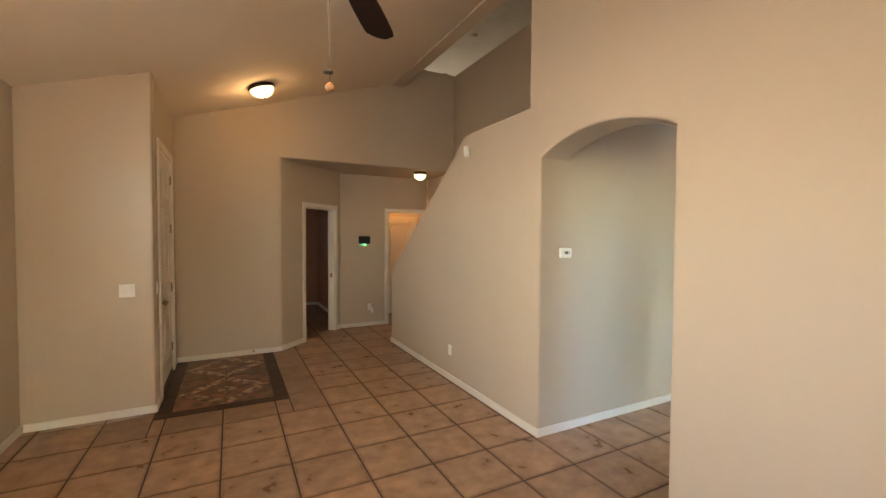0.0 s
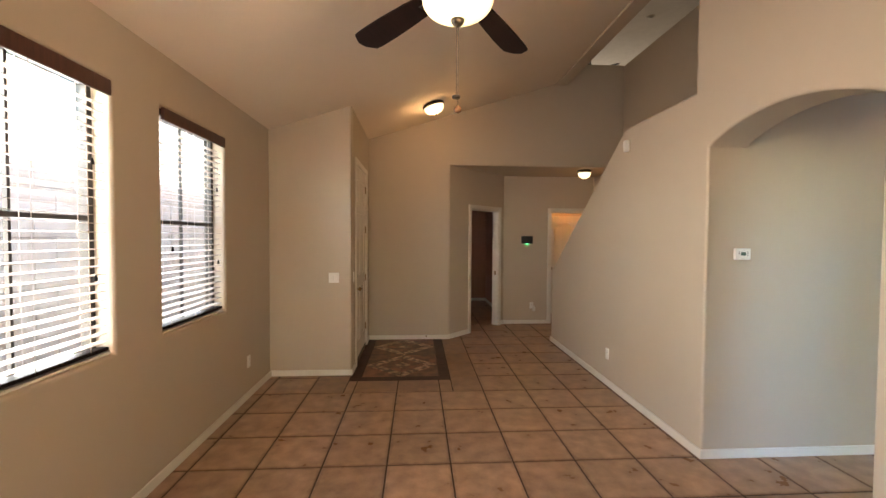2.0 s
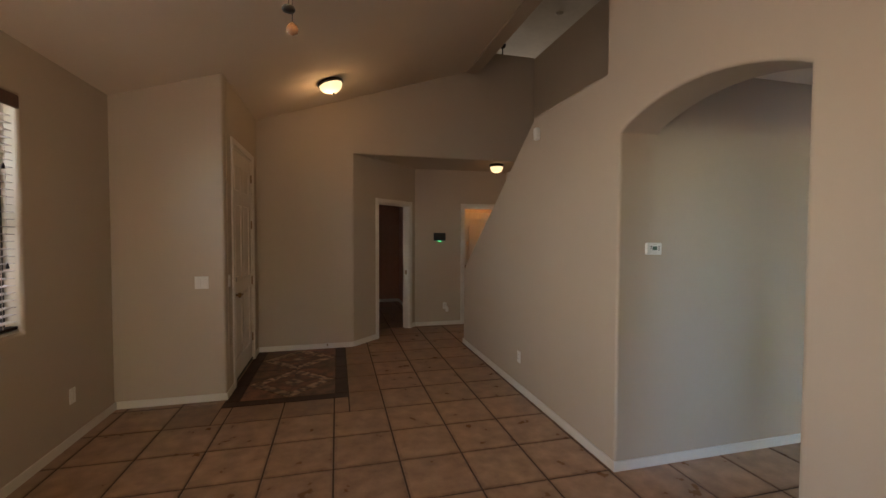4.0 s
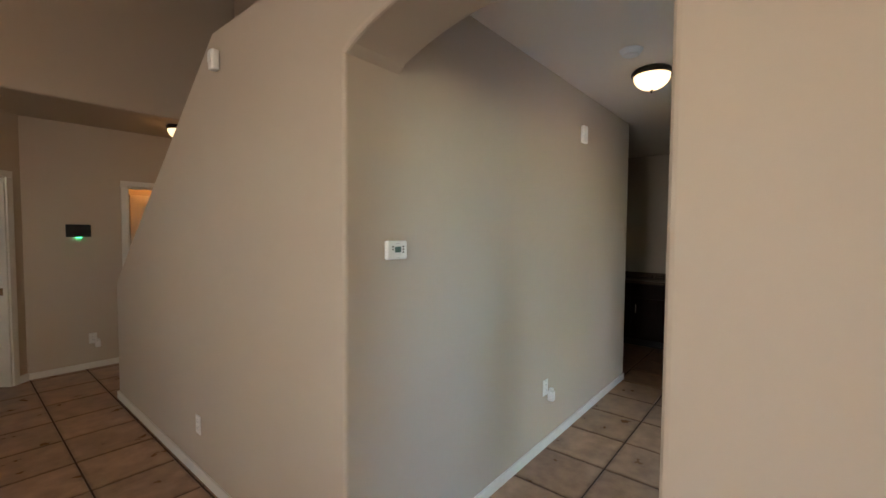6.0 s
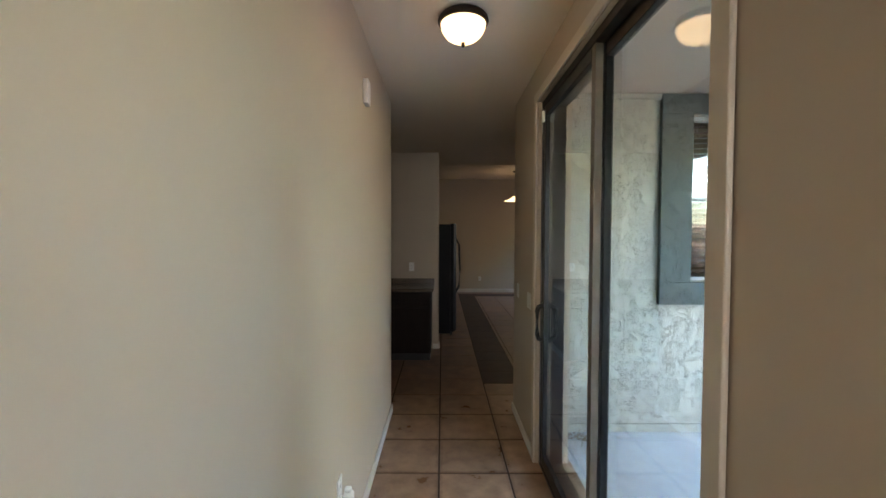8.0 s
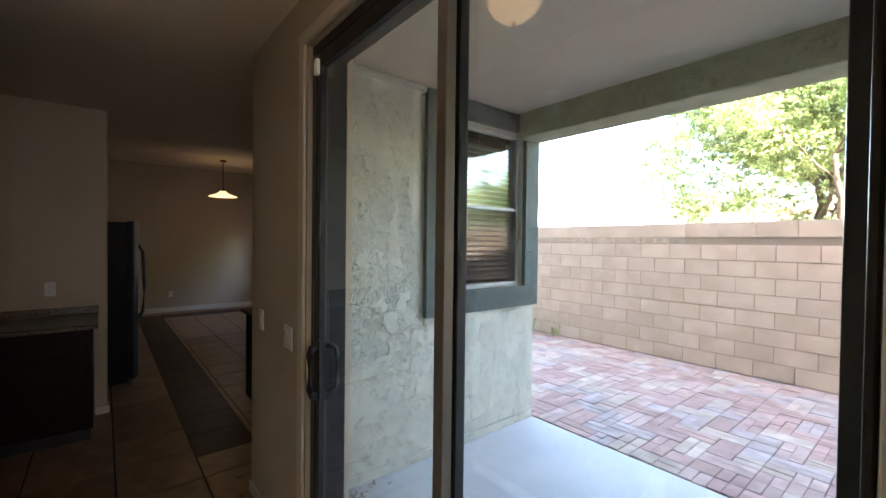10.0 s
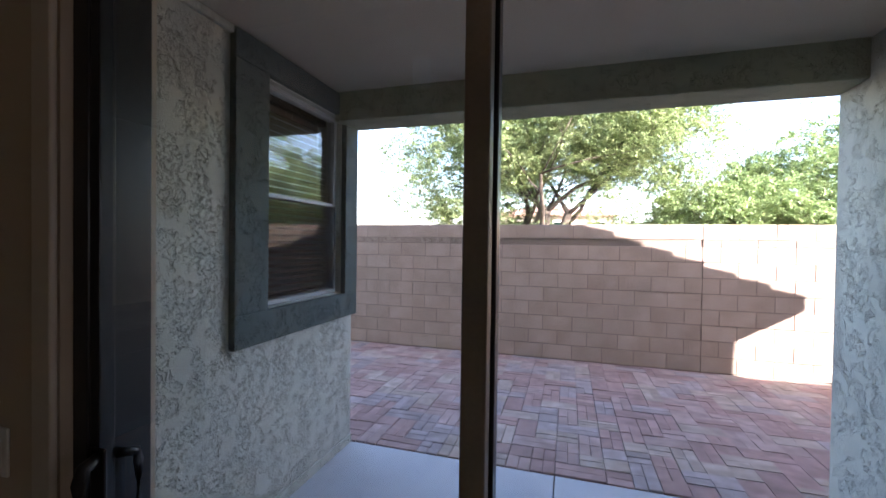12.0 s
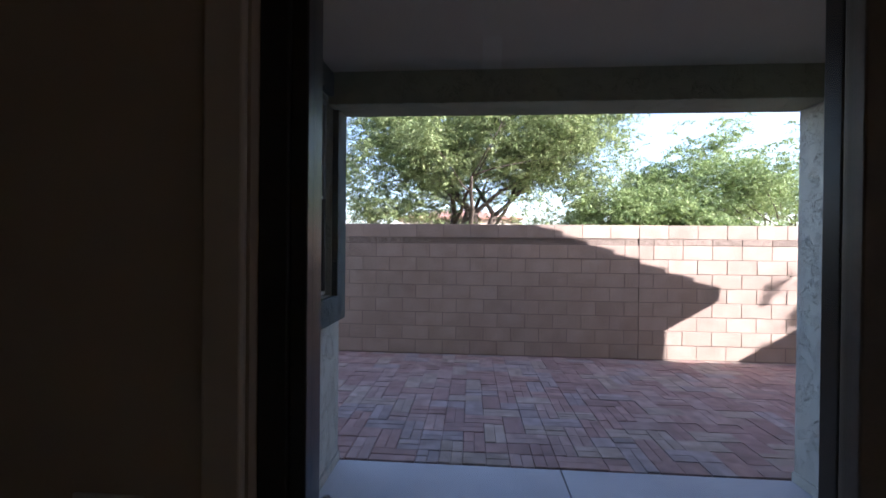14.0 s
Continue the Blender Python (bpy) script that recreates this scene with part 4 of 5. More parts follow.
def ceiling_fan(at, drop, r, turn, label, lit=True, blades=5):
    e = thing("ceiling_fan", label, "ceiling fan", at, turn)
    part("canopy", lathe([(0, 0.03), (0.07, 0.03), (0.07, -0.02), (0.05, -0.06), (0.018, -0.075), (0, -0.075)], 28), M["bronze"], e)
    part("downrod", lathe([(0.012, -0.07), (0.012, -drop + 0.10)], 12), M["bronze"], e)
    part("motor", lathe([(0, -drop + 0.11), (0.05, -drop + 0.10), (0.11, -drop + 0.07), (0.125, -drop + 0.02), (0.11, -drop - 0.03), (0.07, -drop - 0.05), (0, -drop - 0.05)], 32), M["bronze"], e, "dark bronze motor housing")
    for k in range(blades):
        m = Matrix.Rotation(2 * math.pi * k / blades, 4, "Z")
        n = 14
        half = []
        for i in range(n + 1):
            u = i / n
            tip = math.sqrt(max(0.0, 1 - max(0.0, (u - 0.90) / 0.10) ** 2))
            half.append((0.14 + (r - 0.14) * u, (0.044 + 0.026 * math.sin(math.pi * 0.62 * u)) * max(0.30, tip)))
        bm = prism([(x, -w) for x, w in half] + [(x, w) for x, w in reversed(half)], "z", -0.004, 0.004)
        bmesh.ops.transform(bm, matrix=m @ Matrix.Translation((0, 0, -drop)) @ Matrix.Rotation(radians(10), 4, "X"), verts=bm.verts[:])
        bl = part("blade", bm, M["blade"], e, "dark walnut blade")
        ir = box(0.09, 0.22, -0.016, 0.016, -0.012, -0.006, 0.002)
        bmesh.ops.transform(ir, matrix=m @ Matrix.Translation((0, 0, -drop)), verts=ir.verts[:])
        part("blade_iron", ir, M["bronze"], bl, "bronze bracket")
    if lit:
        z = -drop - 0.03
        part("fitter", lathe([(0, z), (0.075, z), (0.085, z - 0.02), (0.06, z - 0.035), (0, z - 0.035)], 28), M["bronze"], e)
        prof = [(0.06, z - 0.028), (0.115, z - 0.022), (0.138, z - 0.034)] + [(0.138 * math.cos(a), z - 0.038 - 0.072 * math.sin(a)) for a in [math.pi / 2 * k / 12 for k in range(1, 12)]] + [(0, z - 0.110)]
        part("glass_bowl", lathe(prof, 36), M["globe_fan"], e, "lit amber alabaster bowl")
        cap = part("cap", lathe([(0, z - 0.134), (0.014, z - 0.132), (0.024, z - 0.122), (0.027, z - 0.110), (0, z - 0.104)], 20), M["bronze"], e, "dark cap")
        cz = z - 0.134
        for dx, ln, nm in ((-0.008, 0.275, "disc"), (0.006, 0.30, "ball")):
            cn = part("pull_chain", tube([(dx, 0, cz + 0.01), (dx, 0, cz - ln)], 0.0011, 6), M["bronze"], e, "fine beaded chain")
            if nm == "disc":
                part("fob", lathe([(0, 0.006), (0.015, 0.005), (0.017, 0), (0.015, -0.005), (0, -0.006)], 16, at=(dx, 0, cz - ln)), M["bronze"], cn, "small metal disc")
            else:
                part("fob", lathe([(0, 0.018), (0.006, 0.016), (0.013, 0.008), (0.016, 0), (0.013, -0.009), (0, -0.016)], 16, at=(dx, 0, cz - ln - 0.02)), M["fob"], cn, "amber glass drop")
        ld = bpy.data.lights.new("bulb", "POINT")
        ld.energy, ld.color, ld.shadow_soft_size = 0.36, WARM, 0.006
        lo = new("bulb", ld)
        lo.location = (at[0], at[1] - 0.28, at[2] - drop - 0.27)
    return e


FANZ = vault(0.44)
ceiling_fan((0.44, 1.60, FANZ), FANZ - 2.57, 0.70, 57, "ceiling fan with dark blades, lit amber bowl and pull chains")
ceiling_fan((3.9, 8.6, 5.5), 0.45, 0.62, 20, "dark-bladed ceiling fan in the loft", False)
vent = thing("return_grille", "louvred air return grille in the loft wall", "grille", (4.1, 3.905, 4.45))
part("frame", box(-0.3, 0.3, 0, 0.012, -0.25, 0.25, 0.004), M["trim"], vent)
for i in range(12):
    part("louvre", box(-0.26, 0.26, 0.0125, 0.02, -0.21 + i * 0.036, -0.195 + i * 0.036), M["slat"], vent)
lsm = thing("smoke_detector", "round white smoke detector on the loft ceiling", "smoke detector", (4.4, 7.2, 5.5))
part("body", lathe([(0, -0.036), (0.035, -0.036), (0.062, -0.012), (0.068, 0), (0, 0)], 24), M["white"], lsm)
# unseen area lamp added to brighten the loft ceiling; the wall has no window
loft_light = bpy.data.lights.new("loft_fill_light", "AREA")
loft_light.shape, loft_light.size, loft_light.size_y, loft_light.energy, loft_light.color = "RECTANGLE", 1.6, 1.3, 1.0, (1.0, 0.93, 0.82)
lo = new("loft_fill_light", loft_light)
lo.matrix_world = look((4.5, 11.9, 4.3), (4.5, 8.0, 5.2))

# pendant over the dining place
pd = thing("pendant_lamp", "lit white glass pendant on a bronze stem", "pendant lamp", (12.3, 0.588, 2.39))
part("shade", lathe([(0.26, 0.0), (0.256, 0.004), (0.17, 0.035), (0.085, 0.075), (0.055, 0.11), (0.045, 0.11), (0.075, 0.07), (0.16, 0.028), (0.25, -0.002), (0.26, 0.0)], 36), M["globe"], pd, "white ruffled glass shade")
part("socket", lathe([(0, 0.16), (0.02, 0.16), (0.05, 0.112), (0, 0.112)], 20), M["bronze"], pd)
part("stem", lathe([(0.008, 0.15), (0.008, 0.69)], 10), M["bronze"], pd)
part("canopy", lathe([(0, 0.71), (0.065, 0.71), (0.06, 0.69), (0.01, 0.67), (0, 0.67)], 24), M["bronze"], pd)
ld = bpy.data.lights.new("bulb", "POINT")
ld.energy, ld.color, ld.shadow_soft_size = 0.06, WARM, 0.006
new("bulb", ld).location = (12.3, 0.588, 2.36)
# ---- sliding door
sd = thing("sliding_door", "bronze aluminium sliding patio door, closed, with two glass panels", "door", kind="structure")
X0, X1, ZT = SDO
YF = YS - 0.040
part("frame_head", box(X0 + 0.001, X1 - 0.001, YF - 0.09, YF + 0.058, ZT - 0.045, ZT - 0.001, 0.004), M["bronze"], sd)
part("frame_jamb", box(X0 + 0.001, X0 + 0.015, YF - 0.03, YF + 0.058, 0.02, ZT - 0.045, 0.004), M["bronze"], sd)
part("frame_jamb", box(X1 - 0.05, X1 - 0.001, YF - 0.09, YF + 0.058, 0.02, ZT - 0.045, 0.004), M["black"], sd)
part("track", box(X0 + 0.001, X1 - 0.001, YF - 0.09, YF + 0.058, 0.0, 0.022, 0.003), M["bronze"], sd)
for nm, a, b, y, mat in (("fixed_panel", X0 + 0.016, 4.168, YF - 0.008, "black"), ("sliding_panel", 4.131, X1 - 0.051, YF + 0.036, "alu")):
    sw_, hz0, hz1 = 0.043, 0.024, ZT - 0.046
    sa = 0.026 if nm == "fixed_panel" else sw_
    p = part(nm, box(a, a + sa, y - 0.018, y + 0.018, hz0, hz1, 0.003), M[mat], sd, "aluminium-framed glass panel")
    part("stile", box(b - sw_ if nm == "fixed_panel" else b - 0.028, b, y - 0.018, y + 0.018, hz0, hz1, 0.003), M["black"], p)
    part("rail", box(a + sa, b - (sw_ if nm == "fixed_panel" else 0.028), y - 0.018, y + 0.018, hz1 - 0.06, hz1, 0.003), M["bronze"], p)
    part("rail", box(a + sa, b - (sw_ if nm == "fixed_panel" else 0.028), y - 0.018, y + 0.018, hz0, hz0 + 0.075, 0.003), M["bronze"], p)
    gp = part("pane", box(a + sa - 0.005, b - (sw_ if nm == "fixed_panel" else 0.028) + 0.005, y - 0.003, y + 0.003, hz0 + 0.07, hz1 - 0.055), M["glass"], p, "clear glass pane")
    gp.visible_shadow = False
hx = X1 - 0.085
part("outer_handle", tube([(hx, YF + 0.017, 0.87), (hx, YF - 0.025, 0.885), (hx, YF - 0.03, 0.91), (hx, YF - 0.03, 1.04), (hx, YF - 0.025, 1.065), (hx, YF + 0.017, 1.08)], 0.011, 10), M["black"], sd, "black outer pull")
hd = part("pull_handle", tube([(hx, YF + 0.052, 0.86), (hx, YF + 0.088, 0.872), (hx, YF + 0.096, 0.90), (hx, YF + 0.096, 1.05), (hx, YF + 0.088, 1.078), (hx, YF + 0.052, 1.09)], 0.015, 10), M["black"], sd, "black pull handle")
part("escutcheon", box(hx - 0.022, hx + 0.022, YF + 0.0535, YF + 0.062, 0.84, 1.11, 0.004), M["black"], sd, "black lock plate")
ss = thing("door_sensor", "small white alarm contact at the sliding door's top corner", "sensor", (X1 - 0.075, YF + 0.0585, 2.305))
part("body", box(-0.012, 0.012, 0, 0.018, -0.035, 0.035, 0.004), M["white"], ss)
part("magnet", box(0.0145, 0.027, 0, 0.014, -0.028, 0.028, 0.003), M["white"], ss)
# wood casing on the room side: head and east side
casing_outline = [(X1 + 0.002, 0), (X1 + 0.066, 0), (X1 + 0.066, ZT + 0.062), (X0 - 0.076, ZT + 0.062), (X0 - 0.076, 0), (X0 - 0.004, 0), (X0 - 0.004, ZT + 0.002), (X1 + 0.002, ZT + 0.002)]
setting("sliding_door_casing", prism(casing_outline, "y", YW + 0.002, YW + 0.018), M["casing"], "pale tan painted casing around the sliding door", "casing", 0.006)

# ---- kitchen seen from the corridor
kc = thing("base_cabinet", "dark espresso base cabinet under a granite counter", "cabinet", (7.33, 2.47, 0))
part("body", box(0.02, 0.61, 0.0, 3.0, 0.10, 0.86, 0.003), M["espresso"], kc)
part("toe_kick", box(0.07, 0.61, 0.01, 3.0, 0.0, 0.099), M["black"], kc)
for i in range(4):
    dr = part("door", box(0.0, 0.0195, 0.02 + i * 0.62, 0.62 + i * 0.62, 0.13, 0.66, 0.004), M["espresso"], kc)
    part("handle", box(-0.022, -0.012, 0.56 + i * 0.62, 0.572 + i * 0.62, 0.46, 0.58, 0.003), M["nickel"], dr, "slim metal pull")
    part("drawer", box(0.0, 0.0195, 0.02 + i * 0.62, 0.62 + i * 0.62, 0.68, 0.85, 0.004), M["espresso"], kc)
ct = thing("countertop", "brown speckled granite countertop with a low backsplash", "countertop", (7.30, 2.44, 0.861))
part("slab", box(0, 0.645, 0, 3.03, 0, 0.035, 0.008), M["granite"], ct)
part("backsplash", box(0.63, 0.648, 0.0, 3.03, 0.036, 0.10, 0.004), M["granite"], ct)
fr = thing("refrigerator", "black side-by-side refrigerator with curved doors", "refrigerator", (8.68, 2.16, 0))
part("cabinet", box(0, 0.9, 0.05, 0.75, 0.03, 1.72, 0.008), M["fridge"], fr)
for a, b, hx_ in ((0.002, 0.40, 0.35), (0.405, 0.898, 0.455)):
    n = 10
    out = [(a + (b - a) * k / n, 0.0 - 0.05 * math.sin(math.pi * k / n)) for k in range(n + 1)]
    dm = prism([(a, 0.049), *out, (b, 0.049)], "z", 0.06, 1.73)
    dd = part("door", dm, M["fridge"], fr, "curved black door")
    part("handle", tube([(hx_, -0.045, 0.62), (hx_, -0.10, 0.72), (hx_, -0.115, 1.0), (hx_, -0.10, 1.40), (hx_, -0.045, 1.50)], 0.014, 10), M["black"], dd, "long bowed handle")
part("kick_grille", box(0.02, 0.88, 0.02, 0.05, 0.0, 0.055, 0.003), M["black"], fr)
isl = thing("kitchen_island", "dark espresso kitchen island with a granite top", "kitchen island", (6.66, -0.40, 0))
part("body", box(0.03, 0.80, 0.0, 1.76, 0.08, 0.86, 0.004), M["espresso"], isl)
part("toe_kick", box(0.09, 0.74, 0.05, 1.70, 0.0, 0.079), M["black"], isl)
part("worktop", box(0.0, 0.85, -0.03, 1.80, 0.861, 0.895, 0.008), M["granite"], isl, "speckled granite worktop")
# ---- patio
slab1 = new("patio_slab")
tagged(slab1, "grey concrete patio slab with a control joint", "patio slab", kind="structure")
for a, b in ((2.482, 4.075), (4.083, 5.728)):
    part("slab_bay", box(a, b, -0.74, YS - 0.182, -0.25, -0.09, 0.006), M["concrete"], slab1)
part("joint", box(4.0751, 4.0829, -0.74, YS - 0.182, -0.25, -0.10), M["grout"], slab1)
wt = new("window_trim")
tagged(wt, "grey-green stucco trim around the patio window", "window trim", kind="structure")
RX_IN, RX_OUT = 5.685, 5.729
part("trim_bottom", box(RX_IN, RX_OUT, -0.75, 0.56, 0.98, 1.165, 0.005), M["grey_paint"], wt)
part("trim_top", box(RX_IN, RX_OUT, -0.75, 0.56, 2.535, 2.69, 0.005), M["grey_paint"], wt)
part("trim_side", box(RX_IN, RX_OUT, 0.305, 0.56, 1.1655, 2.5345, 0.005), M["grey_paint"], wt)
part("trim_side", box(RX_IN, RX_OUT, -0.75, -0.565, 1.1655, 2.5345, 0.005), M["grey_paint"], wt)
part("trim_return", box(5.729, 6.05, -0.80, -0.742, 1.00, 1.15, 0.01), M["grey_paint"], wt)
setting("weep_screed", box(5.712, 5.729, -0.735, YS - 0.19, -0.09, -0.02, 0.004), M["stucco"], "stucco foot moulding", "moulding")
setting("weep_screed", box(2.481, 2.497, -0.735, YS - 0.19, -0.09, -0.02, 0.004), M["stucco"], "stucco foot moulding", "moulding")
setting("bead", box(5.70, 5.7285, -0.45, YS - 0.19, 2.655, 2.699, 0.008), M["stucco"], "ragged stucco bead under the patio ceiling", "moulding")
# drift of dry leaves by the wall
rnd = random.Random(4)
lb = bmesh.new()
for i in range(70):
    c = Vector((5.60 + rnd.gauss(0, 0.06), 1.20 + rnd.gauss(0, 0.11), -0.088 + rnd.random() * 0.02))
    c.x = min(c.x, 5.70)
    a, t = rnd.random() * 6.28, rnd.uniform(-0.5, 0.5)
    u = Vector((math.cos(a), math.sin(a), t)) * rnd.uniform(0.012, 0.022)
    w = Vector((-math.sin(a), math.cos(a), rnd.uniform(-0.4, 0.4))) * rnd.uniform(0.006, 0.010)
    vs = [lb.verts.new(c - u), lb.verts.new(c + w), lb.verts.new(c + u), lb.verts.new(c - w)]
    lb.faces.new((vs[0], vs[1], vs[3]))
    lb.faces.new((vs[1], vs[2], vs[3]))
lv_ = part("leaf_litter", lb, M["dead"])
tagged(lv_, "small drift of dry leaves on the patio slab", "leaves", kind="stuff")


# ---- trees
def tree(at, height, crown, seed, leaf, label, n_leaf=9000, trunks=3, low=0.25, size=(0.05, 0.10), fill=None):
    r = random.Random(seed)
    e = thing("tree", label, "tree", at)
    tips = []
    wood = bmesh.new()

    def grow(p, d, ln, rad, depth):
        pts, rs = [p], [rad]
        for k in range(4):
            d = (d + Vector((r.gauss(0, 0.16), r.gauss(0, 0.16), r.gauss(0.02, 0.10)))).normalized()
            p = p + d * ln / 4
            pts.append(p)
            rs.append(rad * (1 - 0.11 * (k + 1)))
        tube(pts, rs, 6 if depth < 2 else 4, wood)
        if depth >= 2:
            tips.extend(pts[2:])
        if depth < 4:
            for k in range(3 if depth < 3 else 2):
                side = Vector((r.gauss(0, 1), r.gauss(0, 1), r.uniform(-0.25, 0.6))).normalized()
                grow(pts[-1 - (k % 2)], (d * 0.75 + side * 0.85).normalized(), ln * r.uniform(0.62, 0.82), rs[-1] * 0.66, depth + 1)
    for k in range(trunks):
        a = 6.28 * k / trunks + r.random()
        grow(Vector((0.12 * math.cos(a), 0.12 * math.sin(a), 0)), Vector((0.38 * math.cos(a), 0.38 * math.sin(a), 1)).normalized(), height * 0.34, height * 0.024, 0)
    part("trunk", wood, M["bark"], e, "forked grey-brown trunk and limbs")
    tv, tf = [], []
    cx, cz = crown
    tips = [t for t in tips if t.z > height * low * 0.8]
    if fill:
        rx, ry, rz, zc, n_c = fill
        tips = [t for t in tips if abs(t.x) < rx * 1.05 and zc - rz < t.z < zc + rz * 1.1]
        while n_c > 0:
            p = Vector((r.uniform(-1, 1), r.uniform(-1, 1), r.uniform(-1, 1)))
            if p.length < 1 and noise.noise(p * 2.6 + Vector((seed, 0, 0))) > -0.05:
                tips.append(Vector((p.x * rx, p.y * ry, zc + p.z * rz)))
                n_c -= 1
    # drooping sprays of leaflets, bunched along the limbs
    per = 26
    for i in range(n_leaf // per):
        b = tips[r.randrange(len(tips))]
        c = b + Vector((r.gauss(0, 0.20), r.gauss(0, 0.20), r.gauss(0, 0.17)))
        a = r.random() * 6.28
        d = Vector((math.cos(a), math.sin(a), r.uniform(-0.3, 0.5)))
        ln = r.uniform(0.28, 0.55)
        for k in range(per):
            f = (k + 0.5) / per
            q = c + d * ln * f + Vector((r.gauss(0, 0.035), r.gauss(0, 0.035), -0.30 * ln * f * f + r.gauss(0, 0.03)))
            u = (d * 0.5 + Vector((r.gauss(0, 0.6), r.gauss(0, 0.6), r.gauss(-0.3, 0.4)))).normalized() * r.uniform(*size)
            w = u.cross(Vector((r.gauss(0, 0.5), r.gauss(0, 0.5), 1.0))).normalized() * u.length * 0.33
            k0 = len(tv)
            tv += [q - u, q + w, q + u, q - w]
            tf.append((k0, k0 + 1, k0 + 2, k0 + 3))
    me = bpy.data.meshes.new("crown")
    me.from_pydata([tuple(v) for v in tv], [], tf)
    me.materials.append(leaf)
    cr = new("crown", me)
    cr.parent = e
    cr["label"] = "feathery green leaves with gaps"
    return e


tree((5.1, -11.4, -0.2), 8.6, (4, 4), 11, M["leaf"], "broad feathery green mesquite tree behind the block wall", 370000, 4, 0.22, (0.032, 0.064), (5.5, 2.4, 3.2, 4.7, 1050))
tree((-0.4, -11.8, -0.2), 4.6, (4, 4), 5, M["leaf_b"], "light green bushy tree behind the block wall", 90000, 4, 0.1, (0.035, 0.07), (3.0, 1.8, 1.5, 2.6, 300))
tree((-3.2, -12.5, -0.2), 6.4, (4, 4), 23, M["leaf_b"], "thin light green tree behind the block wall", 60000, 3, 0.15, (0.04, 0.075), (2.0, 1.8, 2.5, 3.8, 220))
tree((-6.9, -14.5, -0.2), 6.0, (4, 4), 31, M["leaf_b"], "light green tree beyond the wall", 36000, 3, 0.15, (0.04, 0.08))
tree((-7.7, -1.6, -0.2), 7.2, (3, 3), 42, M["leaf"], "small feathery tree beside the house", 9000, 3, 0.7, (0.04, 0.08))


# ---- weeds at the foot of the wall
def weed(at, seed, n, h):
    r = random.Random(seed)
    tv, tf = [], []
    for i in range(n):
        a, ln = r.random() * 6.28, h * r.uniform(0.5, 1.1)
        b = Vector((r.gauss(0, 0.04), r.gauss(0, 0.03), 0))
        d = Vector((math.cos(a) * 0.5, math.sin(a) * 0.35, 1)).normalized()
        for s in (0.3, 0.5, 0.7, 0.9, 1.0):
            c = b + d * ln * s
            u = Vector((r.gauss(0, 1), r.gauss(0, 1), r.gauss(0, 0.5))).normalized() * 0.035
            w = u.cross(Vector((0, 0, 1))) * 0.35
            k0 = len(tv)
            tv += [c - u, c + w, c + u, c - w]
            tf.append((k0, k0 + 1, k0 + 2, k0 + 3))
    me = bpy.data.meshes.new("leaves")
    me.from_pydata([tuple(v) for v in tv], [], tf)
    me.materials.append(M["leaf"])
    e = thing("weed", "small green weed at the foot of the block wall", "plant", at, group="weeds")
    l = new("leaves", me)
    l.parent = e
    st = bmesh.new()
    for i in range(6):
        a = r.random() * 6.28
        tube([(0, 0, 0), (math.cos(a) * h * 0.3, math.sin(a) * h * 0.2, h * 0.8)], 0.003, 5, st)
    part("stem", st, M["bark"], e)


weed((8.05, -3.66, -0.085), 1, 40, 0.34)
weed((7.58, -3.68, -0.085), 2, 22, 0.22)


# ---- distant and neighbouring houses
def house(at, w, d, h, rz, label, wins, roof_h=1.3, mat="facade"):
    e = thing("house", label, "house", at, rz)
    part("wall", box(-w / 2, w / 2, -d / 2, d / 2, 0, h), M[mat], e)
    o = 0.45
    bm = bmesh.new()
    lo_ = [bm.verts.new(p) for p in ((-w / 2 - o, -d / 2 - o, h), (w / 2 + o, -d / 2 - o, h), (w / 2 + o, d / 2 + o, h), (-w / 2 - o, d / 2 + o, h))]
    lq = [bm.verts.new(v.co + Vector((0, 0, 0.16))) for v in lo_]
    k = min(w, d) / 2
    r0, r1 = bm.verts.new((-w / 2 + k, 0, h + roof_h)), bm.verts.new((w / 2 - k, 0, h + roof_h))
    bm.faces.new(lo_)
    for i in range(4):
        bm.faces.new((lo_[i], lo_[(i + 1) % 4], lq[(i + 1) % 4], lq[i]))
    bm.faces.new((lq[0], lq[1], r1, r0))
    bm.faces.new((lq[1], lq[2], r1))
    bm.faces.new((lq[2], lq[3], r0, r1))
    bm.faces.new((lq[3], lq[0], r0))
    bmesh.ops.recalc_face_normals(bm, faces=bm.faces[:])
    part("roof", bm, M["ptile"], e, "brown hipped tile roof")
    for side, u, z, ww, wh in wins:
        if side == "y":
            f = part("window", box(u - ww / 2 - 0.08, u + ww / 2 + 0.08, d / 2 + 0.001, d / 2 + 0.06, z - 0.08, z + wh + 0.08), M["trim"], e)
            part("pane", box(u - ww / 2, u + ww / 2, d / 2 + 0.0605, d / 2 + 0.07, z, z + wh), M["glass_dark"], f)
            part("shade", box(u - ww / 2, u + ww / 2, d / 2 + 0.0602, d / 2 + 0.0604, z, z + wh), M["lcd"], f)
        else:
            f = part("window", box(w / 2 + 0.001, w / 2 + 0.06, u - ww / 2 - 0.08, u + ww / 2 + 0.08, z - 0.08, z + wh + 0.08), M["trim"], e)
            part("pane", box(w / 2 + 0.0605, w / 2 + 0.07, u - ww / 2, u + ww / 2, z, z + wh), M["lcd"], f)
    return e


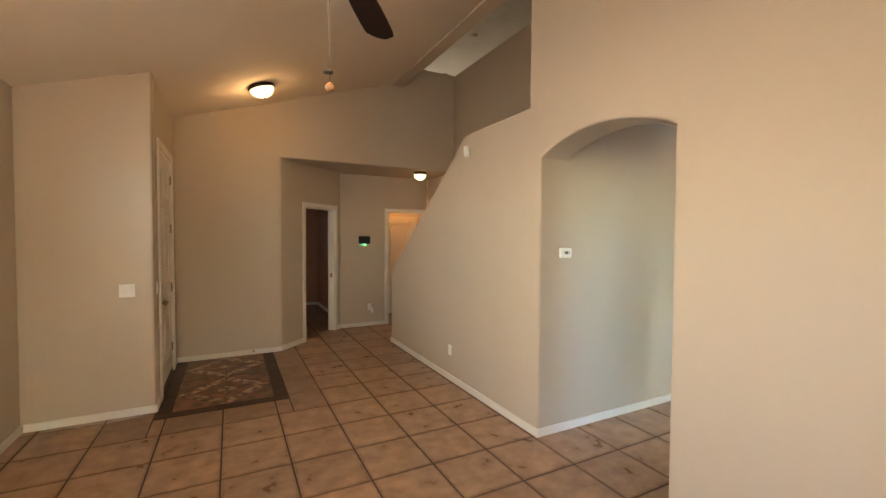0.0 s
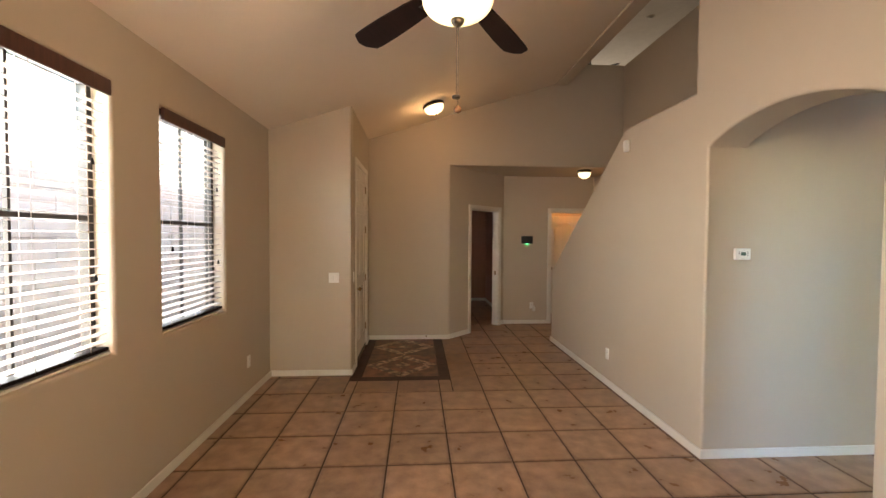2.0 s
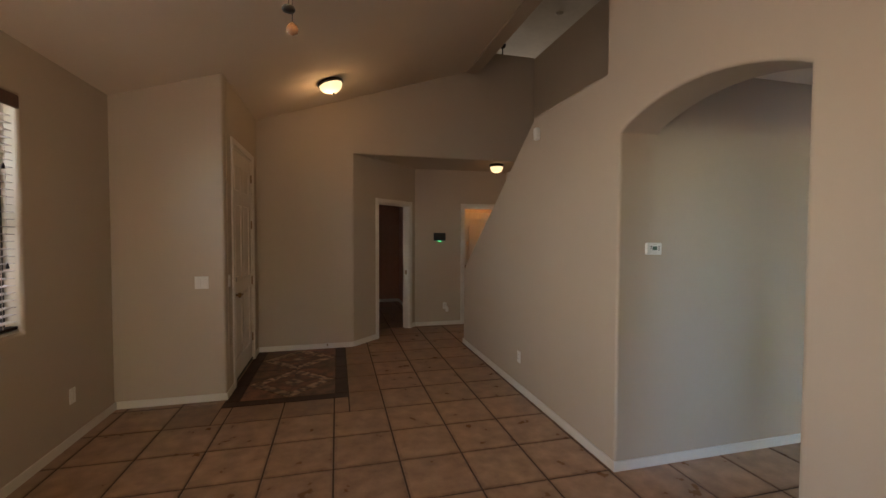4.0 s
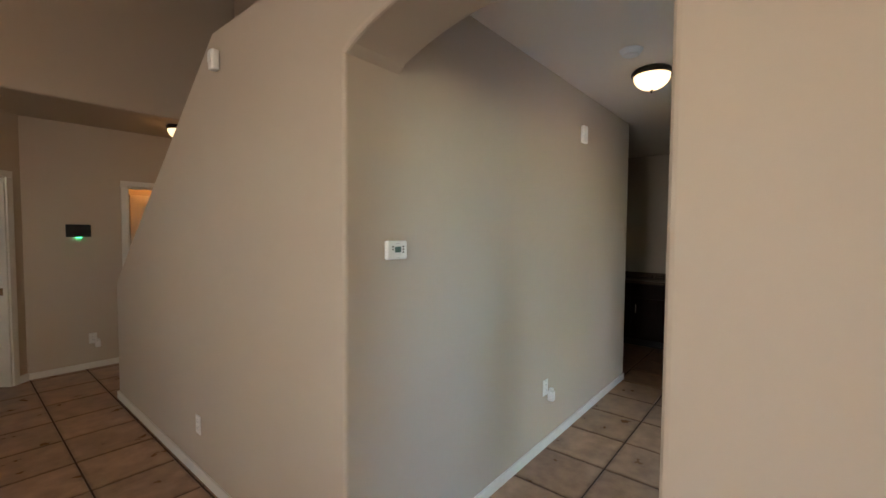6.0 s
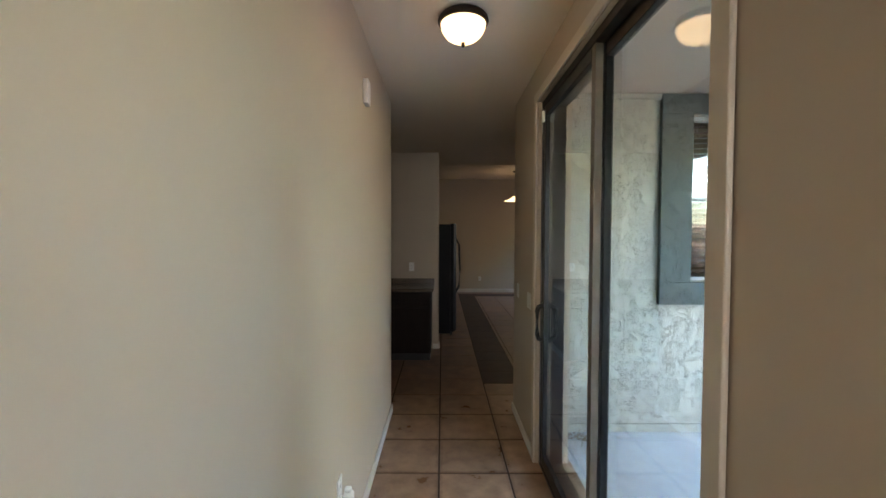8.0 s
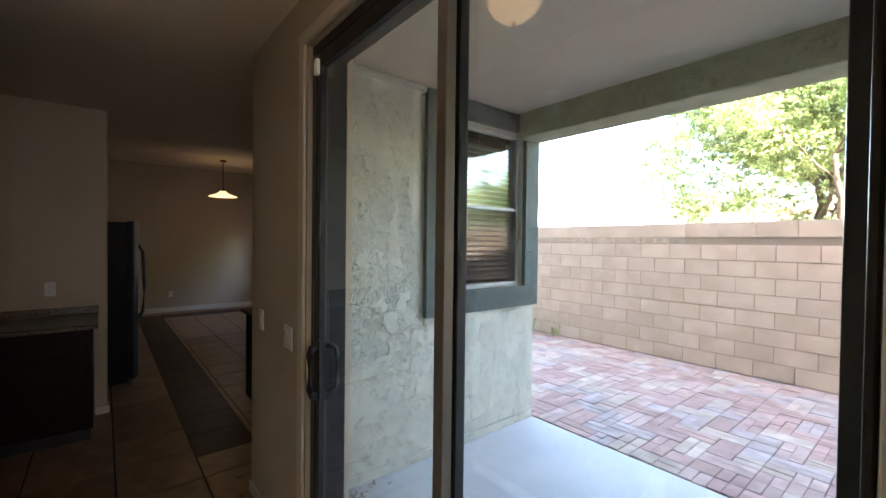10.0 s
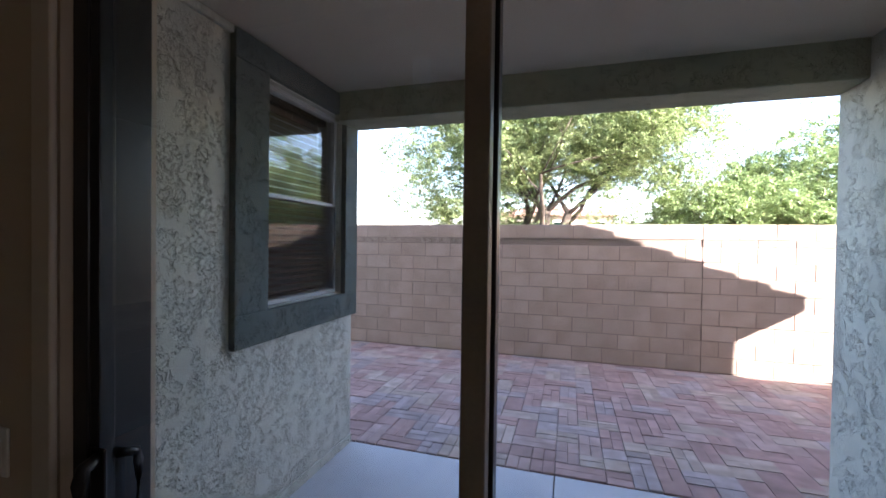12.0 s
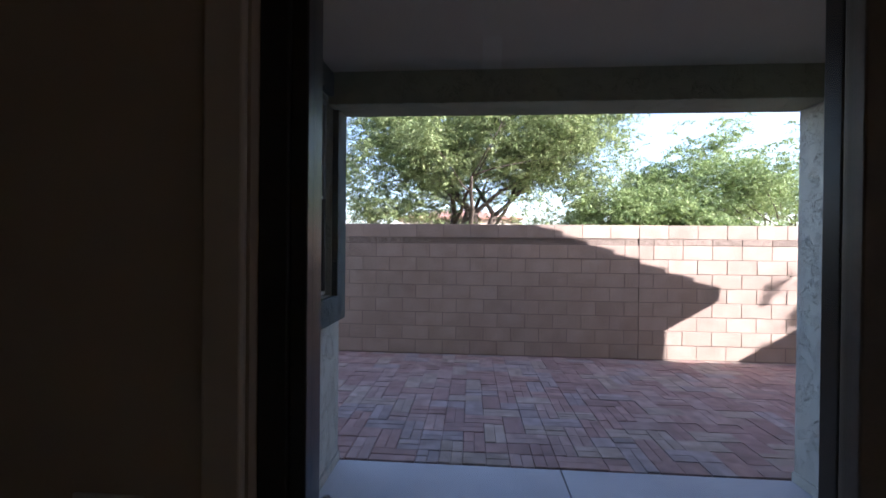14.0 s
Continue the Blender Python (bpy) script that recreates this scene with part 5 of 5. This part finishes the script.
house((6.5, -47, -0.2), 13, 9, 4.7, 4, "pink stucco house with a brown tile roof far behind the trees", [("y", -5, 3.1, 1.4, 1.0), ("y", -1.2, 3.1, 1.2, 1.0), ("y", 2.4, 3.1, 1.4, 1.0), ("y", 5.6, 3.1, 1.2, 1.0)])
# second house is added out of view to stop sun entering the west windows
house((-9.4, 8.4, -0.2), 8, 13, 5.2, 0, "unseen tan stucco house added to block sun from the west windows", [("x", -4.2, 3.2, 1.4, 1.2), ("x", -1.0, 3.2, 1.0, 1.2), ("x", 3.0, 0.9, 1.6, 1.2)], 1.6)

# ---- pieces: block walls, pavers, floor tiles
WZ, WY = -0.085, -3.866

bw = new("block_wall")
tagged(bw, "tan concrete block garden wall with a capping course", "garden wall", kind="structure")
part("mortar_core", box(-3.0, 22.0, WY - 0.15, WY - 0.007, -0.25, 1.845), M["mortar"], bw, "recessed mortar joints")


def chamfered(w, d, h, c, name, mat):
    """Piece with its top and side arrises softened on the +y face: 12 to 40 triangles."""
    return mesh_of(box(-w / 2, w / 2, -d / 2, d / 2, -h / 2, h / 2, c, None, 1), name, mat)


PITCH, BH = 0.406, 0.2055
block_full = chamfered(PITCH - 0.010, 0.15, BH - 0.010, 0.003, "block", M["block"])
block_thin = chamfered(PITCH - 0.009, 0.146, 0.088, 0.006, "block", M["block_split"])
block_cap = chamfered(PITCH - 0.006, 0.156, 0.196, 0.004, "block", M["block"])
far_bm = bmesh.new()
CJ = 2.325
for c in range(10):
    if c == 9:
        z, me, off = 1.757, block_cap, 0.0
    elif c == 8:
        z, me, off = 1.612, block_thin, 0.5
    else:
        z, me, off = 1.565 - BH * (8 - c) + BH / 2, block_full, 0.5 * (c % 2)
    for k in range(-13, 48):
        x = CJ + (k + 0.5 + off) * PITCH
        yy = WY - 0.075 + (0.004 * math.sin(k * 12.9 + c * 78.2)) - (0.003 if c == 8 else 0)
        if -1.0 < x < 9.6:
            o = new("block", me)
            o.parent = bw
            o.location = (x, yy, z)
        else:
            hh = 0.196 if c == 9 else 0.085 if c == 8 else BH - 0.009
            box(x - PITCH / 2 + 0.0045, x + PITCH / 2 - 0.0045, yy - 0.075, yy + 0.075, z - hh / 2, z + hh / 2, 0, far_bm)
tagged(part("far_blocks", far_bm, M["block"], bw), kind="stuff")
setting("control_joint", box(CJ - 0.0035, CJ + 0.0035, WY - 0.006, WY + 0.0045, WZ, 1.84), M["sand"], "narrow vertical control joint", "joint")
side = new("block_wall_side")
tagged(side, "tan block wall along the side yard", "garden wall", kind="structure")
sb = bmesh.new()
for c in range(11):
    for k in range(48):
        y = WY + (k + 0.5 + 0.5 * (c % 2)) * PITCH
        box(-2.90, -2.75, y - PITCH / 2 + 0.004, y + PITCH / 2 - 0.004, WZ + BH * c + 0.004, WZ + BH * (c + 1) - 0.004, 0, sb)
tagged(part("side_blocks", sb, M["block"], side), kind="stuff")
part("mortar_core", box(-2.885, -2.765, WY, 15.8, -0.25, 2.15), M["mortar"], side)

# pavers in a right-angled weave, each unit whole or scored in two
pv = new("paver_yard")
tagged(pv, "weathered red and grey pavers laid in a herringbone weave", "paving", kind="structure")
part("bedding", box(-2.7, 22, WY, -0.742, -0.24, -0.103), M["sand"], pv, "dark sandy joints")
PAV = [material("paver_%d" % i, c, 0.85, color2=tuple(v * 0.66 for v in c), scale=7, detail=7, bump=0.9, bump_scale=42, spread=0.14, spec=0.2)
       for i, c in enumerate(((0.40, 0.258, 0.225), (0.43, 0.305, 0.268), (0.38, 0.31, 0.292), (0.445, 0.35, 0.288), (0.365, 0.235, 0.21)))]
PAVF = [material("paver_far_%d" % i, c, 0.85, color2=tuple(v * 0.66 for v in c), scale=7, detail=7, bump=0.9, bump_scale=42, spread=0.14, spec=0.2, island=True)
        for i, c in enumerate(((0.40, 0.258, 0.225), (0.43, 0.305, 0.268), (0.38, 0.31, 0.292), (0.445, 0.35, 0.288), (0.365, 0.235, 0.21)))]
U = 0.178
shapes = {}


def paver_mesh(w, d, mi):
    key = (round(w, 4), round(d, 4), mi)
    if key not in shapes:
        shapes[key] = mesh_of(box(-w / 2, w / 2, -d / 2, d / 2, -0.03, 0.0, 0.005, None, 1), "paver", PAV[mi])
    return shapes[key]


rp = random.Random(9)
far_p = [bmesh.new() for _ in PAVF]
units = []
for i in range(-40, 80):
    for j in range(-40, 40):
        m = (i - j) % 4
        if m == 0:
            units.append((i, j, 2, 1))
        if (i - j) % 4 == 3:
            units.append((i, j - 0, 1, 2))
near_n = 0
for i, j, w, d in units:
    x, y = 2.3 + i * U, -0.755 - 0.178 * 9 + j * U
    x0, x1, y0, y1 = x, x + w * U, y, y + d * U
    if x1 < -2.7 or x0 > 12 or y0 > -0.76 or y1 < WY + 0.02:
        continue
    y1, y0 = min(y1, -0.748), max(y0, WY + 0.004)
    if y1 - y0 < 0.03:
        continue
    mi = rp.choices(range(5), (5, 4, 4, 3, 4))[0]
    strips = rp.choices((1, 2, 3), (2, 8, 1) if w > d else (3, 7, 0))[0]
    if w > d:
        cells = [(x0, x1, y0 + (y1 - y0) * q / strips, y0 + (y1 - y0) * (q + 1) / strips) for q in range(strips)]
    else:
        cells = [(x0 + (x1 - x0) * q / strips, x0 + (x1 - x0) * (q + 1) / strips, y0, y1) for q in range(strips)]
    if rp.random() < 0.72:
        f = 0.5
        if w > d:
            cells = [h for a, b, c, e in cells for h in ((a, a + (b - a) * f, c, e), (a + (b - a) * f, b, c, e))]
        else:
            cells = [h for a, b, c, e in cells for h in ((a, b, c, c + (e - c) * f), (a, b, c + (e - c) * f, e))]
    for a, b, c, e in cells:
        g = 0.0016
        a, b = (a + 0.0012 if a == x0 else a), (b - 0.0012 if b == x1 else b)
        c, e = (c + 0.0012 if c == y0 else c), (e - 0.0012 if e == y1 else e)
        lift = rp.uniform(-0.005, 0.003)
        if 3.0 < x0 < 6.1 and y0 > -2.75 and near_n < 300:
            o = new("paver", paver_mesh(b - a - g, e - c - g, mi))
            o.parent = pv
            o.location = ((a + b) / 2, (c + e) / 2, -0.085 + lift)
            o.rotation_euler = (rp.gauss(0, 0.013), rp.gauss(0, 0.013), rp.gauss(0, 0.009))
            near_n += 1
        else:
            box(a + g / 2, b - g / 2, c + g / 2, e - g / 2, -0.115, -0.085 + lift, 0, far_p[mi])
for k, b in enumerate(far_p):
    tagged(part("far_pavers", b, PAVF[k], pv), kind="stuff")

# indoor floor
fl = new("floor")
tagged(fl, "brown mottled square floor tiles with dark grout", "floor", kind="structure")
for gx0, gx1, gy0, gy1 in ((-1.5, 1.10, -1.7, -0.702), (-1.5, 2.40, -0.70, 10.2), (2.402, 3.9, 1.50, 9.0), (3.902, 5.94, 1.50, 2.9), (5.942, 13.8, -0.7, 5.7)):
    part("grout_bed", box(gx0, gx1, gy0, gy1, -0.10, -0.004), M["grout"], fl, "dark brown grout")
TX, TY, GX, GY = 0.4435, 0.450, 0.522, 3.700
G = 0.0055
tile_me = mesh_of(box(-TX / 2 + G, TX / 2 - G, -TY / 2 + G, TY / 2 - G, -0.012, 0.0, 0.003, None, 1), "tile", M["tile"])
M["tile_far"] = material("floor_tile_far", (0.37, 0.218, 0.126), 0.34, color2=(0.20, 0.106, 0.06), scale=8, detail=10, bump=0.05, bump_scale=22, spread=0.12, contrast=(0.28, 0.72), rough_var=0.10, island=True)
far_t = bmesh.new()
MED = (-0.46, 0.655, 4.49, 6.30)


def covered(x, y):
    if y < -0.75 and x > 0.9:
        return False
    return (XW - 0.3 < x < XE - 0.1 and YR - 0.1 < y < YH + 3) or (XE < x < 6.3 and YS - 0.1 < y < YN + 0.3) or (x > 6.1 and y > -0.5 and y < 5.8) or (XE < x < 3.8 and YN < y < 9.2)


def clipped(x0, x1, y0, y1, holes):
    """The rectangle less the holes, as rectangles."""
    out = [(x0, x1, y0, y1)]
    for hx0, hx1, hy0, hy1 in holes:
        nxt = []
        for a, b, c, d in out:
            if b <= hx0 or a >= hx1 or d <= hy0 or c >= hy1:
                nxt.append((a, b, c, d))
                continue
            if a < hx0:
                nxt.append((a, hx0, c, d))
            if b > hx1:
                nxt.append((hx1, b, c, d))
            if c < hy0:
                nxt.append((max(a, hx0), min(b, hx1), c, hy0))
            if d > hy1:
                nxt.append((max(a, hx0), min(b, hx1), hy1, d))
        out = nxt
    return out


STRIP = [(6.60, 13.35, 1.50, 1.90), (12.95, 13.35, -0.6, 1.50)]
for i in range(-6, 31):
    for j in range(-18, 16):
        x, y = GX + (i + 0.5) * TX, GY + (j + 0.5) * TY
        if not covered(x, y):
            continue
        cells = clipped(x - TX / 2, x + TX / 2, y - TY / 2, y + TY / 2, [MED] + STRIP)
        whole = len(cells) == 1 and abs(cells[0][1] - cells[0][0] - TX) < 1e-6 and abs(cells[0][3] - cells[0][2] - TY) < 1e-6
        if whole and x < 6.4 and y < 7.6 and (x < XE + 0.3 or y < YN + 0.2):
            o = new("tile", tile_me)
            o.parent = fl
            o.location = (x, y, 0.0005 * math.sin(i * 3.3 + j * 7.7))
            o.rotation_euler = (0, 0, math.pi * ((i * 7 + j * 3) % 2))
        else:
            for a, b, c, d in cells:
                if b - a > 0.03 and d - c > 0.03:
                    box(a + G, b - G, c + G, d - G, -0.012, 0.0, 0, far_t)
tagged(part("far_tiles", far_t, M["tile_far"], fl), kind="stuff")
sp = bmesh.new()
for x0, x1, y0, y1 in STRIP:
    nx, ny = max(1, round((x1 - x0) / 0.4)), max(1, round((y1 - y0) / 0.4))
    for a in range(nx):
        for b in range(ny):
            box(x0 + (x1 - x0) * a / nx + 0.003, x0 + (x1 - x0) * (a + 1) / nx - 0.003, y0 + (y1 - y0) * b / ny + 0.003, y0 + (y1 - y0) * (b + 1) / ny - 0.003, -0.012, 0.0, 0, sp)
tagged(part("border_strip", sp, M["slate"], fl, "dark border tiles"), kind="stuff")

# entry inlay: border and diagonal mosaic, flush with the floor
en = thing("entry_inlay", "tile medallion inlay with dark border and diamonds by the front door", "floor inlay")
mx0, mx1, my0, my1 = MED
BW = 0.125
for k, (a, b, c, d) in enumerate(((mx0, mx0 + BW, my0 + BW, my1), (mx1 - BW, mx1, my0 + BW, my1), (mx0, mx1, my0, my0 + BW))):
    n = 4 if k < 2 else 3
    for q in range(n):
        if k < 2:
            r_ = (a, b, c + (d - c) * q / n, c + (d - c) * (q + 1) / n)
        else:
            r_ = (a + (b - a) * q / n, a + (b - a) * (q + 1) / n, c, d)
        part("border_tile", box(r_[0] + 0.002, r_[1] - 0.002, r_[2] + 0.002, r_[3] - 0.002, -0.012, 0.001, 0.002, None, 1), M["slate"], en)
ix0, ix1, iy0, iy1 = mx0 + BW, mx1 - BW, my0 + BW, my1


def poly_tile(pts, mat, label=""):
    c = (sum(p[0] for p in pts) / len(pts), sum(p[1] for p in pts) / len(pts))
    q = [(c[0] + (p[0] - c[0]) * 0.985, c[1] + (p[1] - c[1]) * 0.985) for p in pts]
    part("inlay_tile", prism(q, "z", -0.012, 0.0008), M[mat], en, label)


cd = (iy1 - iy0) / 2
cxm, cym = (ix0 + ix1) / 2, (iy0 + iy1) / 2
for q in (0, 1):
    y0, y1 = iy0 + q * cd, iy0 + (q + 1) * cd
    ym = (y0 + y1) / 2
    wx, wy = (ix1 - ix0) / 2, cd / 2
    # centre lozenge, its ring, tan corner bands and brown corners
    s1, s2 = 0.26, 0.66
    L_ = lambda s: [(cxm - wx * s, ym), (cxm, ym - wy * s), (cxm + wx * s, ym), (cxm, ym + wy * s)]
    poly_tile(L_(s1), "inlay_b")
    for (p, r_), m_ in zip(((L_(s1), L_(s2)), (L_(s2 + 0.01), L_(1.0))), ("inlay_a", "inlay_b")):
        for k in range(4):
            poly_tile([p[k], p[(k + 1) % 4], r_[(k + 1) % 4], r_[k]], m_)
    for k, (sx, sy) in enumerate(((-1, -1), (1, -1), (1, 1), (-1, 1))):
        cx_, cy_ = cxm + sx * wx, ym + sy * wy
        poly_tile([(cx_, cy_), (cx_, ym + sy * 0.01), (cxm + sx * 0.01, cy_)], "inlay_c" if k % 2 else "inlay_a")
